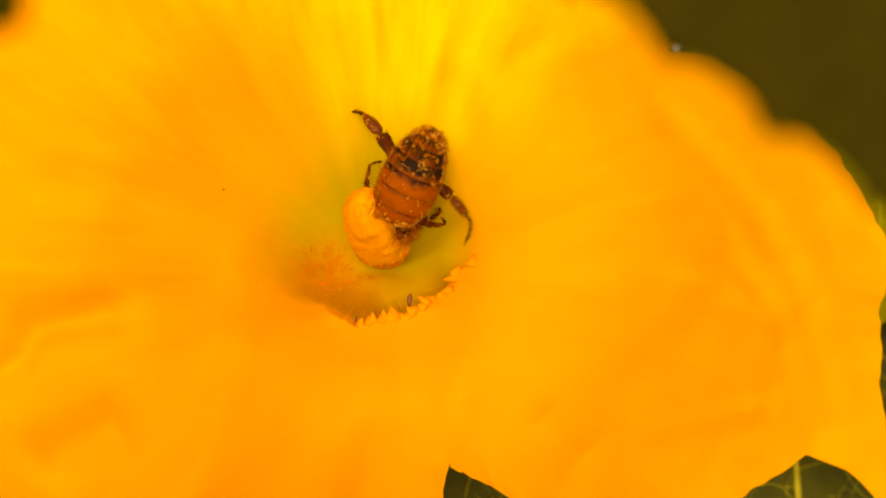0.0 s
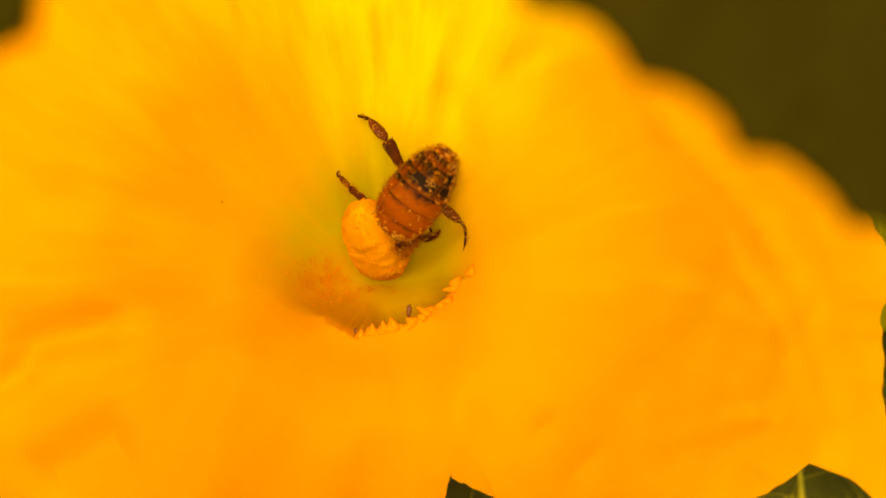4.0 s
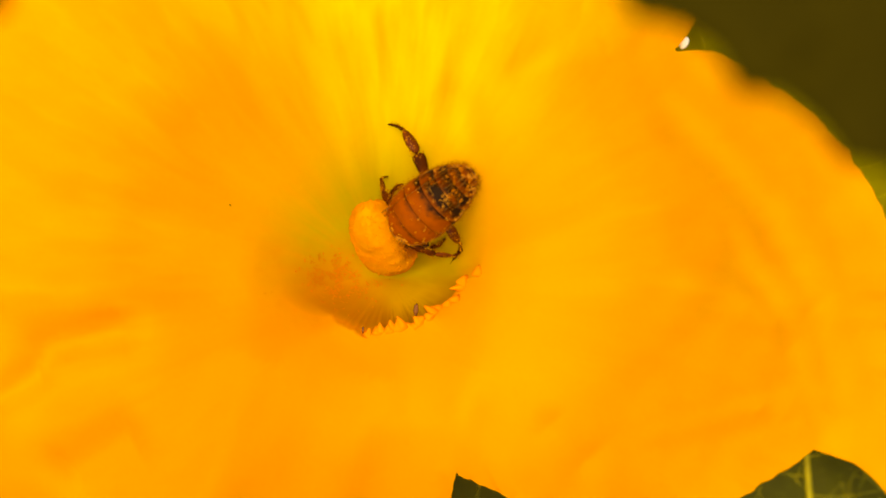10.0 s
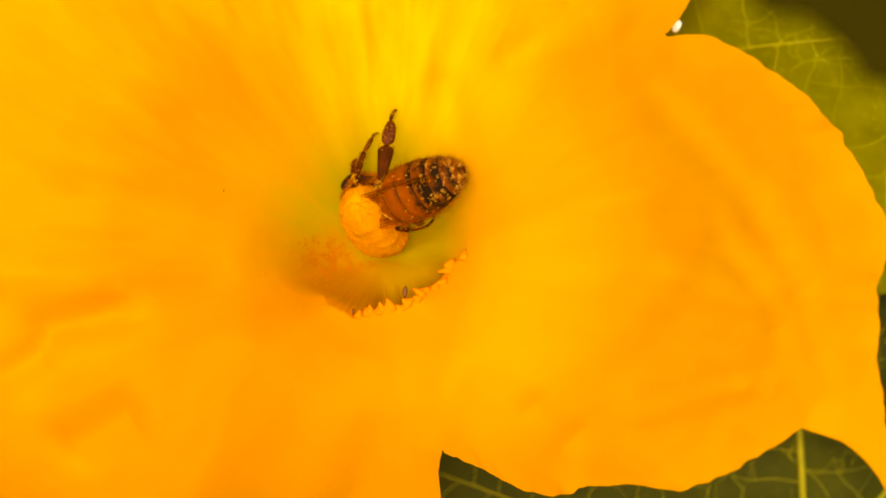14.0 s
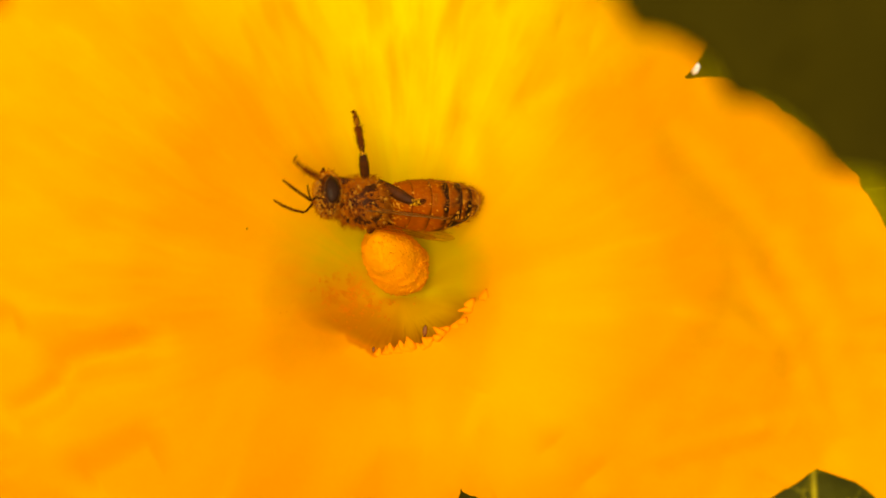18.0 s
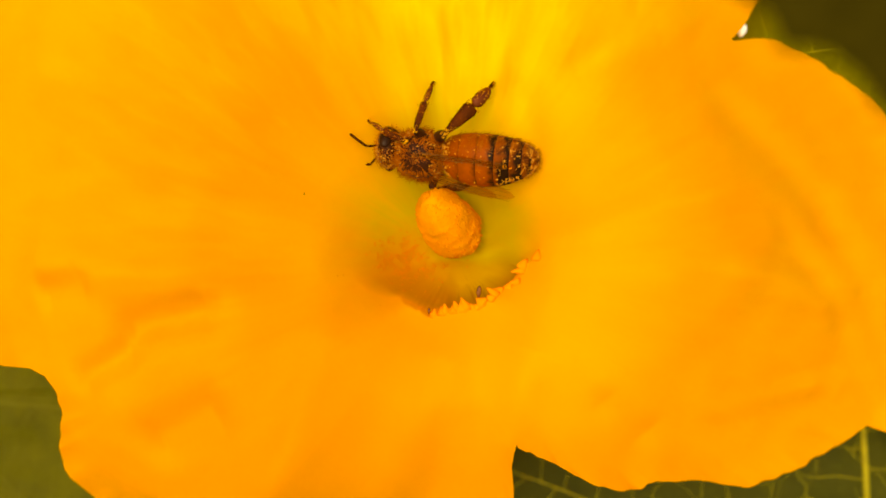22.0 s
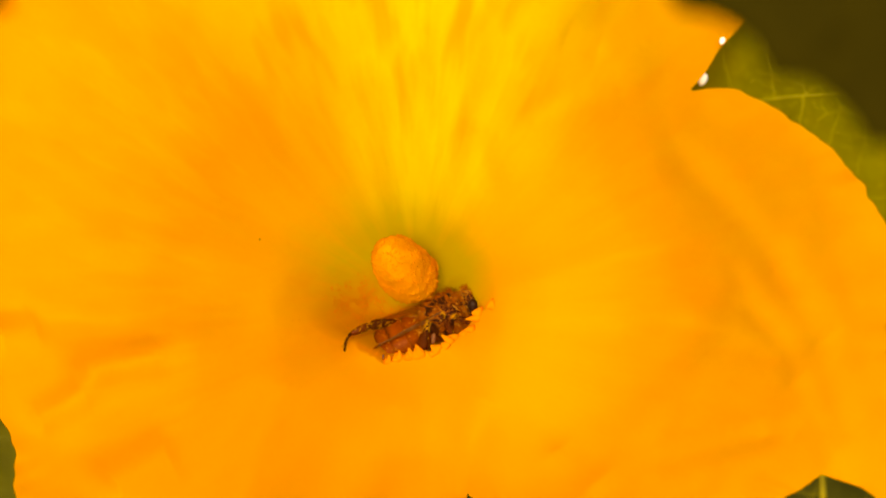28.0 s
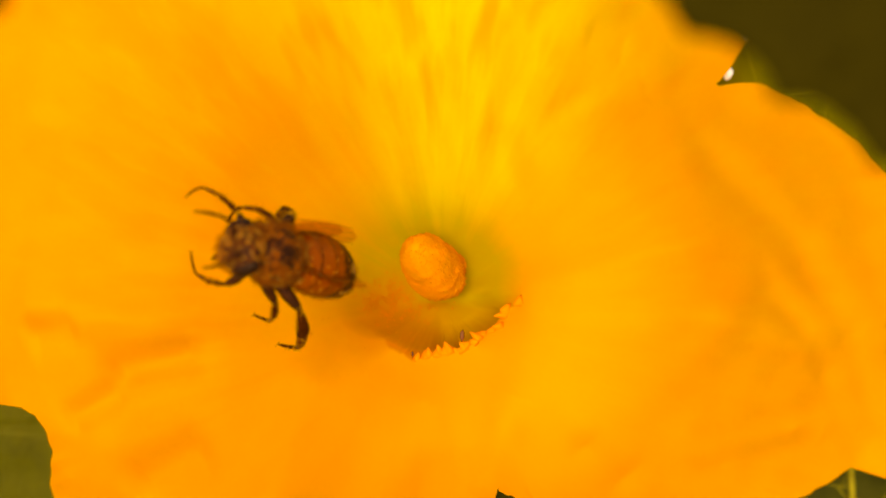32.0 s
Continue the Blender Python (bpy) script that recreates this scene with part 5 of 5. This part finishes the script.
    step("hind", -1, [
        (0, -2.7, -6.8, -3.2), (0.5, -4, -5.6, -3.4), (1, -5.2, -4.4, -3.7), (1.5, -3.7, -6.1, -3.4), (2, -2.1, -7.8, -3.2), (2.5, -2.2, -7.8, -3), (3, -2.2, -7.9, -2.8),
        (3.5, -2.2, -8, -2.6), (5.5, -2.3, -8, -2.2), (6, -2.3, -8.1, -2), (6.5, -1, -8.4, -1.8), (7, 0.3, -8.7, -1.5), (7.5, -0.8, -7.8, -2.3), (8, -1.8, -6.9, -3),
        (8.5, -1.6, -7.4, -2.5), (9, -1.4, -8, -2), (9.5, -1.4, -7.7, -2.2), (10, -1.4, -7.4, -2.3), (10.5, -1.1, -7.7, -2.3), (11, -0.8, -8, -2.2),
        (11.5, -0.4, -8.1, -2.2), (12, 0, -8.3, -2.3), (12.5, 1.4, -9.2, -1.2), (13, 2.8, -10.1, -0.1), (13.5, 0.4, -7.3, -4.5), (14, 0.3, -6.1, -4.1),
        (14.5, 0.1, -4.9, -3.8), (15, 0, -3.6, -3.5), (15.5, -0.1, -2.4, -3.2), (16, -0.3, -1.2, -2.9), (16.5, -1.1, -0.8, -2.5), (17, -2, -0.5, -2.1),
        (17.5, -2.8, -0.2, -1.7), (18, -3.7, 0.2, -1.3), (18.3, -2.9, -1.5, -4.2), (18.5, -2.3, -2.6, -6.2), (19, -1.8, -2, -8.4), (19.5, -5.7, -0.6, -6),
        (20, -5.9, -2.8, -2.4), (20.5, -5.1, -4.4, -4.4), (21, -0.2, -6.1, -4.1), (21.5, -1.1, -4.4, -5.3), (22, -0.4, -4.7, -5.2), (22.5, 2.6, -6.3, -4),
        (23, -0.5, -5.4, -3.3), (23.5, 0.5, -3.6, -3.3), (24, -5.3, -2.9, -1.4), (24.5, -4.2, -5.7, -0.1), (24.8, -3.1, -4, -2.2), (25, -2.4, -2.8, -3.5),
        (25.5, -2.4, -2.8, -3.5), (26.5, 0.5, -5.2, -2.8), (27.5, -0.1, -4.8, -3), (28, -0.1, -4.8, -3), (28.5, 0.2, -4.8, -2.8), (28.8, 0.4, -5, -2.8),
        (29.1, 0.5, -5.1, -2.8), (29.4, 0.5, -5.2, -3), (29.6, 0.5, -5.2, -3), (29.8, 0.3, -5.2, -3), (30, 0.2, -5.2, -3), (30.1, 0.1, -5.2, -3), (30.3, -0, -5.2, -2.9),
        (30.6, -0.1, -5.1, -2.8), (30.9, -0.1, -4.9, -2.8), (31, -0.1, -4.9, -2.8), (31.2, 0, -4.8, -2.8), (31.6, 0.3, -4.8, -3), (32, 0.5, -4.8, -3),
    ])
    for piece, rest in forebody:
        rows = []
        for t in BOW_AT:
            m = bowed(t)
            m.translation *= MM
            if piece.name.startswith(("fore", "hindw")):
                # wings lie back on the abdomen while the forebody is bowed
                bow = float(np.interp(t, BOW_AT, BOW_BY)) / 75
                at, s = rest.translation, (1 if rest.translation.y > 0 else -1)
                m = Matrix.Translation(at + Vector((-2.2, -s * 0.25, -0.3)) * bow * MM) @ spin("Z", s * 8 * bow) @ Matrix.Translation(-at)
            rows.append((t, m @ rest))
        walk(piece, rows)
    times = [row[0] for row in PATH]

    def nearer(t, p, slide=1):
        """A place on the same line from the lens, but closer to it."""
        p = Vector(p) + Vector((0.82, -0.57, 0)) * (slide == 1) * float(np.interp(t, (0, 3.5, 7, 20, 30), (-0.9, -1.4, -2.4, -4.2, -3.7)))
        p += Vector((0.7, -0.7, 0)) * (slide == 0) * float(np.interp(t, (0, 2, 3, 3.5, 6, 8, 10, 12, 32), (0.3, 0.5, 1.2, 1.2, 0.3, 0.1, 0, -0.5, -0.5)))
        p += Vector((0.57, 0.82, 0)) * (slide == 1) * float(np.interp(t, (0, 1, 2, 3.5, 6, 10, 13, 15.5, 17, 20, 24, 25.5, 28, 30.5, 32), (0, -0.5, -0.7, -0.9, -0.3, -0.3, 0, 0, -0.5, -0.3, 0.3, 0.35, 0, -0.35, -0.1)))
        eye = Vector([float(np.interp(t, times, [row[k] for row in PATH])) for k in (1, 2, 3)])
        return FLOWER @ Matrix.Translation((eye + (p - eye) * NEAR) * MM)

    walk(upper_blur, [(t, nearer(t, p)) for t, *p in [
        (0, 11.06, -0.42, 47),
        (0.5, 11.22, -0.14, 47),
        (1, 11.91, 0.34, 47),
        (1.5, 10.74, -0.61, 47),
        (2, 10.17, -1.19, 47),
        (3, 11.14, -0.98, 47),
        (3.5, 11.53, -1.02, 47),
        (5.5, 11.12, 0.47, 47),
        (6, 11.44, 0.81, 47),
        (7, 12.41, 1.99, 47),
        (8, 13.06, 2.93, 47),
        (9, 13.09, 3.56, 47),
        (10, 12.97, 3.39, 47),
        (11, 12.62, 3.18, 47),
        (12, 13.91, 4.25, 47),
        (12.5, 15.04, 4.94, 47),
        (13, 16.51, 6.74, 47),
        (13.5, 16.96, 6.55, 47),
        (15.5, 18.76, 7.61, 47),
        (16, 19.06, 9.79, 47),
        (16.5, 18.67, 8.81, 47),
        (17, 16.74, 6.28, 47),
        (17.5, 15.62, 5.96, 47),
        (18, 15.32, 5.98, 47),
        (19, 14.9, 5.19, 47),
        (20, 14.45, 4.2, 47),
        (21, 14.07, 3.77, 47),
        (21.5, 14.36, 4.4, 47),
        (22, 15.27, 5.34, 47),
        (22.5, 15.83, 6.05, 47),
        (23, 16.21, 6.39, 47),
        (23.5, 16.48, 6.64, 47),
        (24, 16.89, 7.04, 47),
        (25, 16.64, 6.75, 47),
        (25.5, 16.74, 7, 47),
        (27.5, 17.57, 7.87, 47),
        (28, 17.85, 7.98, 47),
        (28.5, 17.24, 8.27, 47),
        (29, 16.9, 8.41, 47),
        (29.5, 17.33, 7.9, 47),
        (30, 17.39, 7.51, 47),
        (30.5, 17.03, 6.93, 47),
        (31, 16.86, 6.96, 47),
        (31.5, 17.11, 7.16, 47),
        (32, 17.08, 7.38, 47),
    ]])
    walk(corner_blur, [(t, nearer(t, p, 0) @ spin("Z", 88)) for t, *p in [
        (0, -15.74, 3.69, 47),
        (1, -15.03, 4.45, 47),
        (2, -16.08, 4.09, 47),
        (3, -15.78, 3.97, 47),
        (3.5, -15.46, 3.92, 47),
        (5.5, -16.28, 4.47, 47),
        (6, -15.99, 4.61, 47),
        (7, -15.77, 5.21, 47),
        (8, -15.9, 6.34, 47),
        (9, -15.9, 6.84, 47),
        (10, -15.42, 7.66, 47),
        (12, -15.15, 8.34, 47),
        (13, -15.25, 10.22, 47),
        (15.5, -13.58, 9.6, 47),
        (16, -13.3, 12.48, 47),
        (17, -13.23, 11.7, 47),
        (18, -15.48, 10.94, 47),
        (19, -16.46, 10.63, 47),
        (20, -17.64, 10.21, 47),
        (21, -18.79, 9.8, 47),
        (22, -20.15, 10.63, 47),
        (23, -20.05, 11.29, 47),
        (25.5, -17.87, 12.17, 47),
        (27.5, -15.6, 12.72, 47),
        (28, -15.53, 12.44, 47),
        (29, -15.52, 13.62, 47),
        (30, -14.45, 13.25, 47),
        (31, -16.22, 12.52, 47),
        (32, -17.05, 12.95, 47),
    ]])
    walk(low_blur, [(t, nearer(t, p, -1) @ spin("Z", 178)) for t, *p in [
        (0, -18.42, -15.75, 47),
        (13, -17.89, -12.85, 47),
        (19, -19.68, -10.71, 47),
        (21, -20.47, -11.84, 47),
        (22, -20.28, -11.43, 47),
        (22.6, -19.37, -10.55, 47),
        (23, -17.34, -8.68, 47),
        (23.5, -17.53, -9.23, 47),
        (24, -16.65, -8.12, 47),
        (24.5, -17.11, -8.01, 47),
        (25, -16.62, -8.26, 47),
        (25.5, -17.74, -9.21, 47),
        (27.5, -17.93, -9.07, 47),
        (32, -20.76, -9.89, 47),
    ]])


motions()
